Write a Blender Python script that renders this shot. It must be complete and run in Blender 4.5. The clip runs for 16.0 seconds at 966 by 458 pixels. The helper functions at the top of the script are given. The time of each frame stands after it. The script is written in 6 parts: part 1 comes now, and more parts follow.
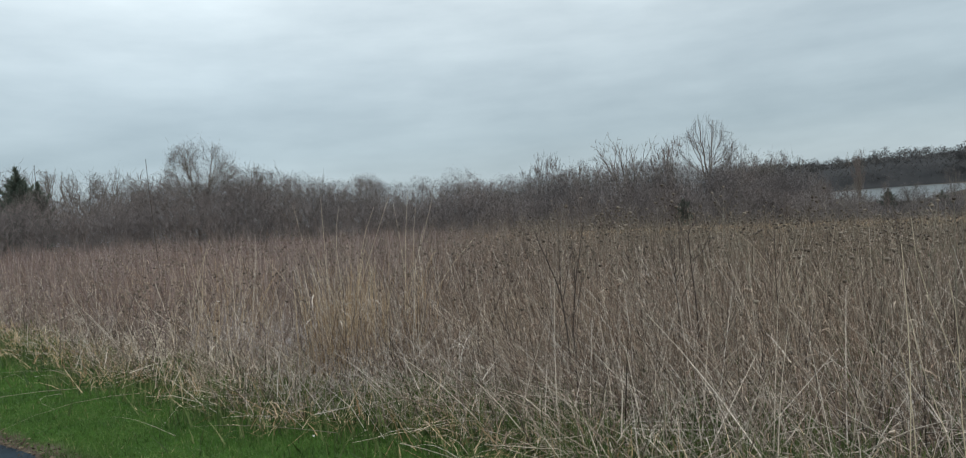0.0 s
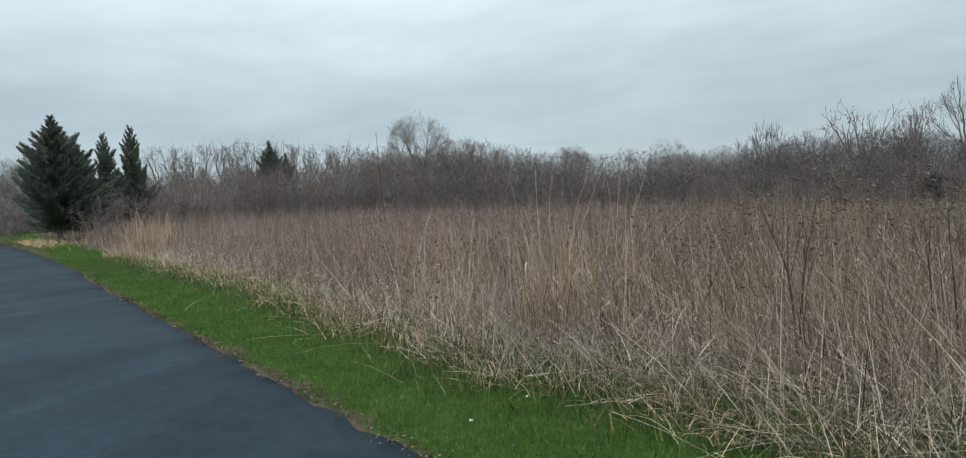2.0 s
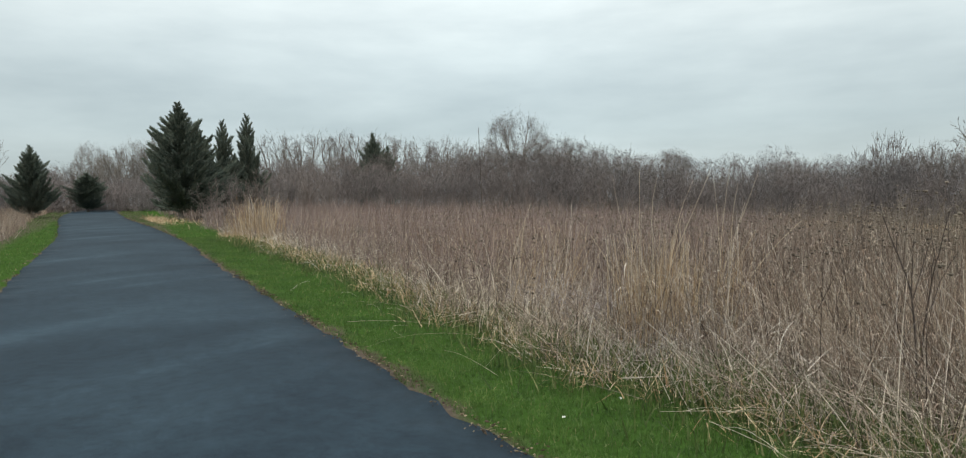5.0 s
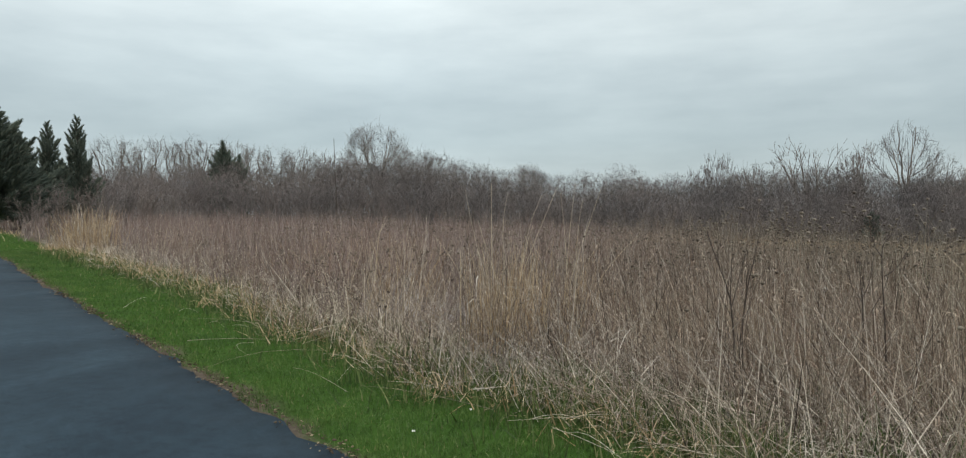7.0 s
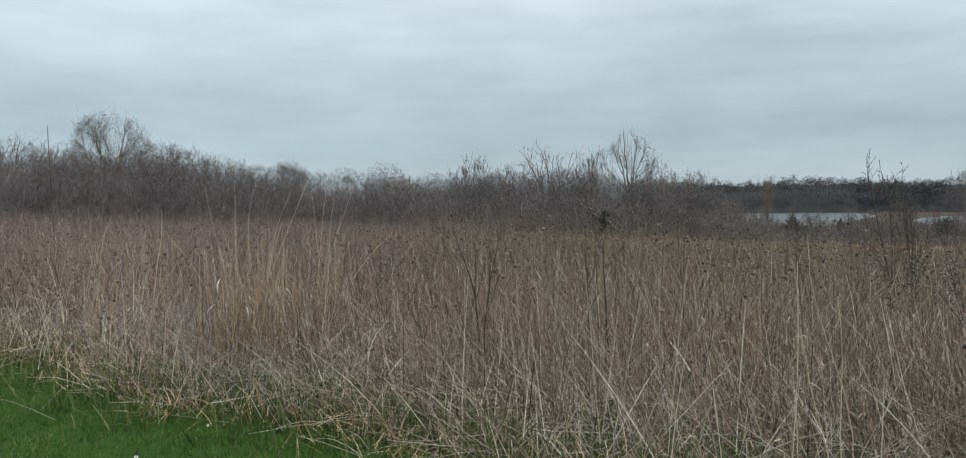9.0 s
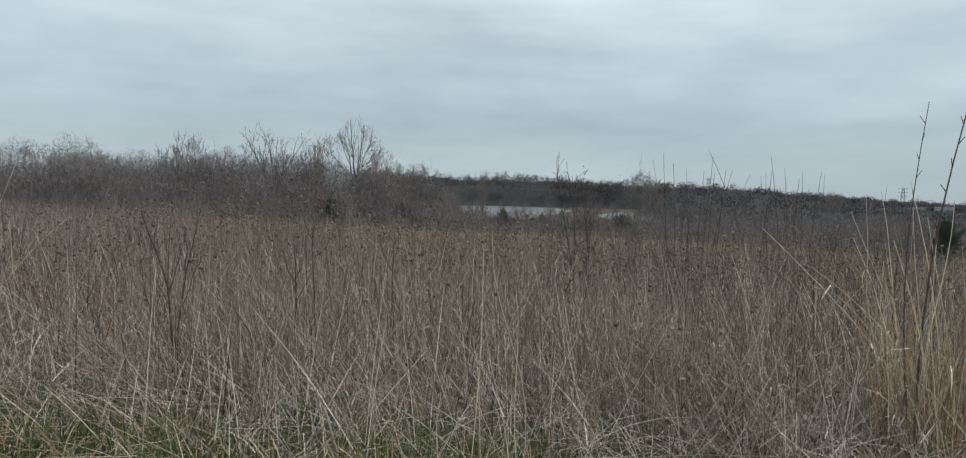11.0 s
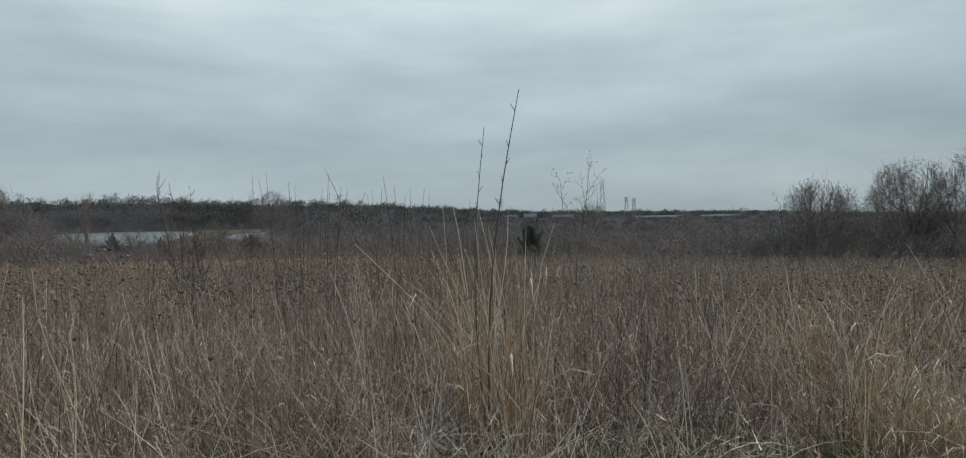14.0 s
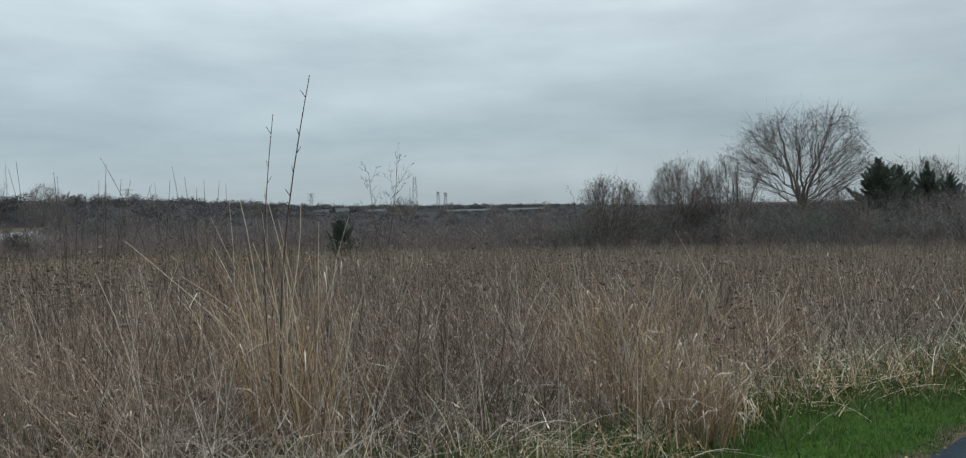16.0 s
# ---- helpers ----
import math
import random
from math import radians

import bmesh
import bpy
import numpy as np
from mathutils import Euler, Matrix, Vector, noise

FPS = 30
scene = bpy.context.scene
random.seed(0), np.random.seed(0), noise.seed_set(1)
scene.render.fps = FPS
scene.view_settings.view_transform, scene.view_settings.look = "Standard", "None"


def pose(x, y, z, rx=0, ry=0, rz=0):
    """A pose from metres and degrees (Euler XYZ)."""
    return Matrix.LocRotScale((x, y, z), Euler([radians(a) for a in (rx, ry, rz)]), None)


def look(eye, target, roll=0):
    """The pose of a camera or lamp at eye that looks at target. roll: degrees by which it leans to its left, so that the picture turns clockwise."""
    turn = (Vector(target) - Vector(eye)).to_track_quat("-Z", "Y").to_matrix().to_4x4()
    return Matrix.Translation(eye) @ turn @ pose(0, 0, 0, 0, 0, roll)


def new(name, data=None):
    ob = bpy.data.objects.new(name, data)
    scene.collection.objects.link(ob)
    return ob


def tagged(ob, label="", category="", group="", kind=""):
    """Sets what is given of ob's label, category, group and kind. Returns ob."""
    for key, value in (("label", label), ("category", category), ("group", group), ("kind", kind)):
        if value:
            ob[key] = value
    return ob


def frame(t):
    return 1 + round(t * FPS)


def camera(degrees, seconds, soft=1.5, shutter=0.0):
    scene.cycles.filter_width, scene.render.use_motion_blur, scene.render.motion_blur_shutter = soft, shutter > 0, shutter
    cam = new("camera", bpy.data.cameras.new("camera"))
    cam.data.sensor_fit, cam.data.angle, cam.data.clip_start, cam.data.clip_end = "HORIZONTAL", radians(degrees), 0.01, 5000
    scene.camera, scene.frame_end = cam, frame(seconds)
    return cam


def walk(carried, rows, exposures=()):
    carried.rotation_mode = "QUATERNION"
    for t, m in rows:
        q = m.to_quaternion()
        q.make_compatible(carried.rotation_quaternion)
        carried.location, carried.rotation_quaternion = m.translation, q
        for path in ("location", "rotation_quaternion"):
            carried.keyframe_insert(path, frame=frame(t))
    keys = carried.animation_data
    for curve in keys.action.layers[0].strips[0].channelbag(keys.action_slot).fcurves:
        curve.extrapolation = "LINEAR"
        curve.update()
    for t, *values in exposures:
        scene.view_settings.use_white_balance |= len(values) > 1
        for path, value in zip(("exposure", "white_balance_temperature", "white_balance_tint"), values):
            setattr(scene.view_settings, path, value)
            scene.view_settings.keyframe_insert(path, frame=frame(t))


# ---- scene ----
cam = camera(69.93, 16.0, soft=1.2)
PATH = [
    (0.0, 0.000, 0.000, 1.450, 88.67, 4.54, -0.00),
    (0.5, -0.027, -0.003, 1.458, 88.54, 4.23, 4.28),
    (1.0, -0.045, -0.009, 1.461, 87.97, 3.99, 7.71),
    (1.5, -0.067, -0.027, 1.452, 87.25, 3.39, 12.93),
    (2.0, -0.074, -0.035, 1.439, 87.57, 3.65, 16.86),
    (2.5, -0.105, -0.049, 1.440, 87.03, 2.52, 20.33),
    (3.0, -0.132, -0.069, 1.435, 87.57, 0.78, 24.03),
    (3.5, -0.142, -0.068, 1.436, 87.70, 0.96, 25.22),
    (6.0, -0.101, -0.095, 1.419, 87.78, 0.78, 22.89),
    (6.5, -0.092, -0.077, 1.421, 88.03, 0.17, 18.90),
    (7.0, -0.065, -0.055, 1.425, 88.64, 0.36, 13.16),
    (7.5, -0.048, -0.030, 1.426, 88.00, -0.50, 7.22),
    (8.0, -0.030, -0.019, 1.422, 88.15, -0.51, 2.99),
    (8.5, 0.003, 0.004, 1.424, 88.89, 0.99, -0.94),
    (9.0, 0.042, 0.036, 1.422, 88.36, 0.48, -6.22),
    (9.5, 0.071, 0.032, 1.426, 88.32, -0.23, -12.89),
    (12.0, 0.265, -0.007, 1.452, 87.99, -0.59, -38.77),
    (12.5, 0.319, -0.028, 1.464, 88.78, 0.56, -44.35),
    (13.0, 0.330, -0.058, 1.465, 89.28, 0.87, -47.64),
    (13.5, 0.352, -0.071, 1.465, 89.30, 1.30, -51.26),
    (14.0, 0.386, -0.099, 1.457, 89.15, 1.11, -58.35),
    (14.5, 0.408, -0.124, 1.443, 88.26, 1.02, -64.27),
    (15.0, 0.437, -0.138, 1.436, 88.33, 0.98, -67.10),
    (15.5, 0.463, -0.161, 1.438, 88.55, 1.66, -70.61),
    (16.0, 0.494, -0.173, 1.434, 88.33, 1.54, -73.76),
]
EXPOSURE = [(0.0, 0.05, 6500, 10), (1.5, 0.10, 6500, 10), (3.0, 0.25, 6640, 10), (3.5, 0.27, 6740, 10), (6.0, 0.29, 7020, 10), (7.0, 0.16, 6850, 10),
            (8.0, 0.12, 6580, 10), (9.0, 0.06, 6500, 10), (9.5, 0.12, 6500, 10), (12.5, -0.02, 6500, 10), (13.0, -0.04, 6500, 10), (14.0, -0.15, 6520, 10), (14.5, -0.12, 6560, 10), (15.0, -0.02, 6600, 10), (16.0, 0.0, 6500, 10)]
walk(cam, [(t, pose(x, y, z, a, b, c)) for t, x, y, z, a, b, c in PATH], EXPOSURE)

# ---------------------------------------------------------------- world and light
world = bpy.data.worlds.new("overcast_sky")
scene.world = world
world.use_nodes = True
wn, wl = world.node_tree.nodes, world.node_tree.links
wn.clear()
w_out = wn.new("ShaderNodeOutputWorld")
w_bg = wn.new("ShaderNodeBackground")
w_sky = wn.new("ShaderNodeTexSky")
w_sky.sky_type, w_sky.sun_disc = "NISHITA", False
SUN_EL, SUN_AZ = 42.0, 150.0
w_sky.sun_elevation, w_sky.sun_rotation = radians(SUN_EL), radians(SUN_AZ)
w_sky.dust_density = 3.0
w_tc = wn.new("ShaderNodeTexCoord")
w_map = wn.new("ShaderNodeMapping")
w_map.inputs["Scale"].default_value = (1.0, 1.0, 6.5)
w_noise = wn.new("ShaderNodeTexNoise")
w_noise.inputs["Scale"].default_value = 2.0
w_noise.inputs["Detail"].default_value = 5.0
w_noise.inputs["Roughness"].default_value = 0.5
w_noise.inputs["Distortion"].default_value = 0.15
w_ramp = wn.new("ShaderNodeValToRGB")
w_ramp.color_ramp.elements[0].position = 0.33
w_ramp.color_ramp.elements[0].color = (3.62, 4.18, 4.42, 1)
w_ramp.color_ramp.elements[1].position = 0.69
w_ramp.color_ramp.elements[1].color = (5.35, 5.95, 6.12, 1)
w_mix = wn.new("ShaderNodeMixRGB")
w_mix.inputs[0].default_value = 0.88
w_bg.inputs["Strength"].default_value = 0.162
wl.new(w_tc.outputs["Generated"], w_map.inputs["Vector"])
wl.new(w_map.outputs[0], w_noise.inputs["Vector"])
w_map2 = wn.new("ShaderNodeMapping")
w_map2.inputs["Scale"].default_value = (1.0, 1.0, 3.2)
w_map2.inputs["Location"].default_value = (3.7, 1.2, 0.4)
w_lump = wn.new("ShaderNodeTexNoise")
w_lump.inputs["Scale"].default_value = 5.0
w_lump.inputs["Detail"].default_value = 6.0
w_lump.inputs["Roughness"].default_value = 0.55
w_both = wn.new("ShaderNodeMixRGB")
w_both.inputs[0].default_value = 0.42
wl.new(w_tc.outputs["Generated"], w_map2.inputs["Vector"])
wl.new(w_map2.outputs[0], w_lump.inputs["Vector"])
wl.new(w_noise.outputs[0], w_both.inputs[1])
wl.new(w_lump.outputs[0], w_both.inputs[2])
wl.new(w_both.outputs[0], w_ramp.inputs[0])
wl.new(w_sky.outputs[0], w_mix.inputs[1])
wl.new(w_ramp.outputs[0], w_mix.inputs[2])
w_sep = wn.new("ShaderNodeSeparateXYZ")
w_grad = wn.new("ShaderNodeValToRGB")
for p, c in ((0.10, (0.575, 0.628, 0.662)), (0.20, (0.715, 0.755, 0.78)), (0.34, (1.06, 1.06, 1.055))):
    w_grad.color_ramp.elements.new(p).color = (*c, 1)
w_grad.color_ramp.elements[0].color = (0.61, 0.645, 0.662, 1)
w_grad.color_ramp.elements[-1].color = (1.36, 1.34, 1.32, 1)
w_mul = wn.new("ShaderNodeMixRGB")
w_mul.blend_type = "MULTIPLY"
w_mul.inputs[0].default_value = 1.0
wl.new(w_tc.outputs["Generated"], w_sep.inputs[0])
wl.new(w_sep.outputs["Z"], w_grad.inputs[0])
wl.new(w_mix.outputs[0], w_mul.inputs[1])
wl.new(w_grad.outputs[0], w_mul.inputs[2])
w_dir = wn.new("ShaderNodeVectorMath")
w_dir.operation = "DOT_PRODUCT"
w_dir.inputs[1].default_value = (math.sin(radians(12)) * 0.95, math.cos(radians(12)) * 0.95, 0.31)
w_thin = wn.new("ShaderNodeValToRGB")
for p, c in zip((0.25, 0.45, 0.85, 1.0), (0.97, 1.03, 1.12, 1.07)):
    w_thin.color_ramp.elements.new(p).color = (c, c, c, 1)
w_thin.color_ramp.elements[0].color = (0.90, 0.90, 0.90, 1)
w_thin2 = wn.new("ShaderNodeMixRGB")
w_thin2.blend_type = "MULTIPLY"
w_thin2.inputs[0].default_value = 1.0
wl.new(w_tc.outputs["Generated"], w_dir.inputs[0])
wl.new(w_dir.outputs["Value"], w_thin.inputs[0])
wl.new(w_mul.outputs[0], w_thin2.inputs[1])
wl.new(w_thin.outputs[0], w_thin2.inputs[2])
wl.new(w_thin2.outputs[0], w_bg.inputs["Color"])
wl.new(w_bg.outputs[0], w_out.inputs[0])

sun_data = bpy.data.lights.new("sun", "SUN")
sun_data.energy, sun_data.angle, sun_data.color = 0.8, radians(20), (1.0, 0.97, 0.93)
sun = new("sun", sun_data)
sun.matrix_world = look((0, 0, 60), (-60 * math.sin(radians(SUN_AZ)) / math.tan(radians(SUN_EL)),
                                     -60 * math.cos(radians(SUN_AZ)) / math.tan(radians(SUN_EL)), 0))

# ---------------------------------------------------------------- materials


def material(name, rough=0.8, spec=0.3):
    m = bpy.data.materials.new(name)
    m.use_nodes = True
    b = m.node_tree.nodes["Principled BSDF"]
    b.inputs["Roughness"].default_value = rough
    b.inputs["Specular IOR Level"].default_value = spec
    return m, m.node_tree.nodes, m.node_tree.links, b


def ramp(nodes, stops):
    r = nodes.new("ShaderNodeValToRGB")
    while len(r.color_ramp.elements) < len(stops):
        r.color_ramp.elements.new(0.5)
    for e, (p, c) in zip(r.color_ramp.elements, stops):
        e.position, e.color = p, (*c, 1)
    return r


def noise_tex(nodes, links, scale, detail=4.0, rough=0.55, coord="Object", stretch=None):
    tc = nodes.new("ShaderNodeTexCoord")
    n = nodes.new("ShaderNodeTexNoise")
    n.inputs["Scale"].default_value = scale
    n.inputs["Detail"].default_value = detail
    n.inputs["Roughness"].default_value = rough
    if stretch:
        mp = nodes.new("ShaderNodeMapping")
        mp.inputs["Scale"].default_value = stretch
        links.new(tc.outputs[coord], mp.inputs["Vector"])
        links.new(mp.outputs[0], n.inputs["Vector"])
    else:
        links.new(tc.outputs[coord], n.inputs["Vector"])
    return n


def mixed(nodes, links, kind, fac, a, b):
    x = nodes.new("ShaderNodeMixRGB")
    x.blend_type = kind
    for i, v in enumerate((fac, a, b)):
        if hasattr(v, "links"):
            links.new(v, x.inputs[i])
        elif isinstance(v, tuple):
            x.inputs[i].default_value = (*v, 1)
        else:
            x.inputs[i].default_value = v
    return x.outputs[0]


def bump(nodes, links, bsdf, height, strength, distance):
    b = nodes.new("ShaderNodeBump")
    b.inputs["Strength"].default_value = strength
    b.inputs["Distance"].default_value = distance
    links.new(height, b.inputs["Height"])
    links.new(b.outputs[0], bsdf.inputs["Normal"])


def strand_material(name, stops, patch, patch_scale, rough=0.75, spec=0.2, drift=False):
    """Plants made of many strands: a tint for each strand, and broad patches over the field."""
    m, n, l, b = material(name, rough, spec)
    geo = n.new("ShaderNodeNewGeometry")
    r = ramp(n, stops)
    l.new(geo.outputs["Random Per Island"], r.inputs[0])
    big = noise_tex(n, l, patch_scale, 3.0)
    pr = ramp(n, [(0.35, patch[0]), (0.65, patch[1])])
    l.new(big.outputs[0], pr.inputs[0])
    fine = noise_tex(n, l, 60.0, 2.0)
    fr = ramp(n, [(0.3, (0.78, 0.78, 0.78)), (0.7, (1.15, 1.15, 1.15))])
    l.new(fine.outputs[0], fr.inputs[0])
    c = mixed(n, l, "MULTIPLY", 1.0, r.outputs[0], pr.outputs[0])
    c = mixed(n, l, "MULTIPLY", 1.0, c, fr.outputs[0])
    if drift:
        # pinker stems to the west of the meadow, greyer and yellower ones to the east
        tc_ = n.new("ShaderNodeTexCoord")
        sep_ = n.new("ShaderNodeSeparateXYZ")
        span_ = n.new("ShaderNodeMapRange")
        span_.inputs[1].default_value, span_.inputs[2].default_value = -4.0, 5.0
        l.new(tc_.outputs["Object"], sep_.inputs[0])
        l.new(sep_.outputs["X"], span_.inputs[0])
        tint = ramp(n, [(0.15, (1.03, 0.98, 1.08)), (0.75, (0.97, 1.0, 0.94))])
        l.new(span_.outputs[0], tint.inputs[0])
        c = mixed(n, l, "MULTIPLY", 1.0, c, tint.outputs[0])
    l.new(c, b.inputs["Base Color"])
    return m


def plain_material(name, dark, light, scale, rough=0.8, spec=0.25, bump_strength=0.3, stretch=None):
    m, n, l, b = material(name, rough, spec)
    nz = noise_tex(n, l, scale, 6.0, stretch=stretch)
    r = ramp(n, [(0.3, dark), (0.7, light)])
    l.new(nz.outputs[0], r.inputs[0])
    info = n.new("ShaderNodeObjectInfo")
    rr = ramp(n, [(0.0, (0.86, 0.86, 0.88)), (1.0, (1.14, 1.12, 1.08))])
    l.new(info.outputs["Random"], rr.inputs[0])
    l.new(mixed(n, l, "MULTIPLY", 1.0, r.outputs[0], rr.outputs[0]), b.inputs["Base Color"])
    bump(n, l, b, nz.outputs[0], bump_strength, 0.02)
    return m


M_FORB = strand_material("dry_forb_stem", [(0.0, (0.122, 0.098, 0.082)), (0.4, (0.205, 0.158, 0.132)), (0.75, (0.278, 0.242, 0.202)), (1.0, (0.42, 0.385, 0.325))],
                         ((0.88, 0.89, 0.9), (1.12, 1.06, 1.03)), 0.25, drift=True)
M_DARK = strand_material("dark_dead_stem", [(0.0, (0.045, 0.036, 0.032)), (0.6, (0.085, 0.068, 0.058)), (1.0, (0.14, 0.112, 0.094))], ((0.9, 0.9, 0.9), (1.1, 1.1, 1.1)), 0.6)
M_GRASS = strand_material("dry_grass_blade", [(0.0, (0.21, 0.15, 0.113)), (0.4, (0.30, 0.234, 0.183)), (0.75, (0.405, 0.338, 0.272)), (1.0, (0.58, 0.51, 0.42))],
                          ((0.9, 0.9, 0.95), (1.1, 1.02, 0.95)), 0.22)
M_STRAW = strand_material("bleached_straw", [(0.0, (0.16, 0.126, 0.097)), (0.35, (0.365, 0.31, 0.25)), (0.7, (0.65, 0.58, 0.485)), (1.0, (0.88, 0.82, 0.72))],
                          ((0.85, 0.85, 0.9), (1.1, 1.05, 1.0)), 0.4)
M_MAT = strand_material("grey_bleached_stem", [(0.0, (0.20, 0.172, 0.165)), (0.5, (0.43, 0.388, 0.375)), (1.0, (0.70, 0.65, 0.63))], ((0.88, 0.88, 0.9), (1.1, 1.08, 1.08)), 0.8)
M_TAN = strand_material("tan_bunchgrass", [(0.0, (0.27, 0.17, 0.095)), (0.5, (0.50, 0.36, 0.22)), (1.0, (0.78, 0.65, 0.46))],
                        ((0.92, 0.92, 0.92), (1.08, 1.04, 1.0)), 0.8)
M_LAWN = strand_material("mown_grass", [(0.0, (0.06, 0.122, 0.027)), (0.6, (0.086, 0.162, 0.038)), (0.96, (0.123, 0.20, 0.054)), (1.0, (0.34, 0.30, 0.17))],
                         ((0.60, 0.68, 0.64), (1.16, 1.08, 1.05)), 1.9, 0.6, 0.3)
M_WEED = strand_material("green_weed", [(0.0, (0.05, 0.085, 0.03)), (0.7, (0.12, 0.165, 0.055)), (1.0, (0.21, 0.22, 0.10))], ((0.9, 0.9, 0.9), (1.1, 1.1, 1.1)), 1.0)
M_HEAD = strand_material("dry_seed_head", [(0.0, (0.085, 0.069, 0.056)), (0.5, (0.16, 0.132, 0.106)), (1.0, (0.29, 0.248, 0.196))],
                         ((0.9, 0.9, 0.9), (1.1, 1.1, 1.1)), 1.0, 0.9)
M_CULM = plain_material("pale_culm", (0.54, 0.45, 0.32), (0.76, 0.66, 0.50), 25, 0.6)
M_STALK = plain_material("dark_stalk", (0.05, 0.040, 0.036), (0.125, 0.10, 0.085), 30, 0.7)
M_BARK = plain_material("grey_bark", (0.125, 0.11, 0.098), (0.235, 0.208, 0.187), 3.0, 0.9, 0.15, 0.6, (1, 1, 0.3))
M_TWIG = plain_material("winter_twigs", (0.15, 0.138, 0.13), (0.235, 0.217, 0.205), 1.2, 0.9, 0.1)
M_SCRUB = plain_material("scrub_twigs", (0.172, 0.156, 0.153), (0.255, 0.231, 0.222), 0.7, 0.9, 0.1)
M_RED = plain_material("reddish_twigs", (0.165, 0.142, 0.134), (0.245, 0.212, 0.197), 0.8, 0.9, 0.1)
M_CEDAR = strand_material("cedar_foliage", [(0.0, (0.10, 0.132, 0.120)), (0.6, (0.132, 0.170, 0.146)), (1.0, (0.18, 0.20, 0.162))],
                          ((0.85, 0.85, 0.85), (1.15, 1.1, 1.0)), 0.6, 0.8)
M_THICKET = strand_material("thicket_twigs", [(0.0, (0.148, 0.135, 0.135)), (0.6, (0.20, 0.183, 0.181)), (1.0, (0.255, 0.232, 0.228))],
                            ((0.82, 0.84, 0.86), (1.12, 1.06, 1.02)), 0.12, 0.95, 0.0)
# cool, low-contrast grey: the haze of distance is put into this twig colour
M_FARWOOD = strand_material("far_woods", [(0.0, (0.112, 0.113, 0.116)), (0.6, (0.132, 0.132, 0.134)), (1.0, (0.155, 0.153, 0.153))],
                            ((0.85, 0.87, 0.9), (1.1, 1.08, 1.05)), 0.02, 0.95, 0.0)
# dark bluish grey: the shade among the far twigs is painted into this sheet
M_SHADED_CANOPY = plain_material("far_canopy", (0.058, 0.060, 0.065), (0.078, 0.080, 0.085), 0.06, 1.0, 0.0, 0.8)
M_STEEL = plain_material("galvanised_steel", (0.16, 0.18, 0.19), (0.24, 0.26, 0.27), 2.0, 0.6, 0.4)
M_WALL = plain_material("pale_cladding", (0.17, 0.18, 0.195), (0.25, 0.26, 0.275), 0.5, 0.8, 0.2, 0.1)
M_ROOF = plain_material("grey_roofing", (0.075, 0.088, 0.10), (0.12, 0.133, 0.147), 0.6, 0.7, 0.3, 0.1)
M_GLASS = plain_material("dark_window", (0.03, 0.035, 0.04), (0.05, 0.055, 0.06), 1.0, 0.15, 0.5, 0.0)
M_SCRAP = plain_material("white_scrap", (0.62, 0.62, 0.6), (0.8, 0.8, 0.78), 40, 0.7)
M_LEAF = plain_material("rust_leaf", (0.085, 0.045, 0.030), (0.15, 0.08, 0.05), 40, 0.7)
M_CRUMB = strand_material("soil_crumbs", [(0.0, (0.05, 0.036, 0.027)), (0.6, (0.13, 0.095, 0.068)), (1.0, (0.40, 0.32, 0.22))],
                          ((0.9, 0.9, 0.9), (1.1, 1.1, 1.1)), 1.0, 0.9)

# path axis: s runs along the asphalt path, n across it towards the meadow
U = np.array([-0.798, 0.602])
N = np.array([0.602, 0.798])
PATH_L, PATH_R = -1.75, 1.78


def soft_plus(v, at, w=3.0):
    t = (np.asarray(v, dtype=float) - at) / w
    return w * np.where(t > 30, t, np.log1p(np.exp(np.clip(t, -60, 30))))


def smooth(v, a, b):
    t = np.clip((np.asarray(v, dtype=float) - a) / (b - a), 0, 1)
    return t * t * (3 - 2 * t)


def bend(s):
    """The path drifts a little to the left, then swings to the right beyond the rise."""
    return -1.45 * smooth(s, 22, 58) + 0.05 * soft_plus(s, 84, 3) ** 2


def ground_z(x, y):
    x, y = np.asarray(x, dtype=float), np.asarray(y, dtype=float)
    s, n = x * U[0] + y * U[1], x * N[0] + y * N[1]
    r = np.hypot(x, y)
    az = np.degrees(np.arctan2(x, y))
    near = (0.0172 * soft_plus(np.minimum(s, 75), 6) - 0.042 * soft_plus(-np.maximum(s, -75), 5) - 0.034 * soft_plus(np.minimum(n, 75), 9))
    low = np.interp(az, [-180, -62, -47, -30, 15, 112, 140, 180], [0, 1.25, 1.1, -0.5, -4.26, -4.26, 0, 0])
    far = low + 1.0 * smooth(r, 695, 1100)
    return near + (far - near) * smooth(r, 62, 170)


def xy(az, d):
    return d * math.sin(radians(az)), d * math.cos(radians(az))


def gz(x, y):
    return float(ground_z(x, y))


m_g, n_g, l_g, b_g = material("ground_soil_and_turf", 1.0, 0.0)
tc = n_g.new("ShaderNodeTexCoord")
dot = n_g.new("ShaderNodeVectorMath")
dot.operation = "DOT_PRODUCT"
dot.inputs[1].default_value = (N[0], N[1], 0)
l_g.new(tc.outputs["Object"], dot.inputs[0])
wob = noise_tex(n_g, l_g, 0.9, 4.0)
add = n_g.new("ShaderNodeMath")
add.operation = "MULTIPLY_ADD"
add.inputs[1].default_value = 1.1
l_g.new(wob.outputs[0], add.inputs[0])
l_g.new(dot.outputs["Value"], add.inputs[2])
strip = n_g.new("ShaderNodeMapRange")
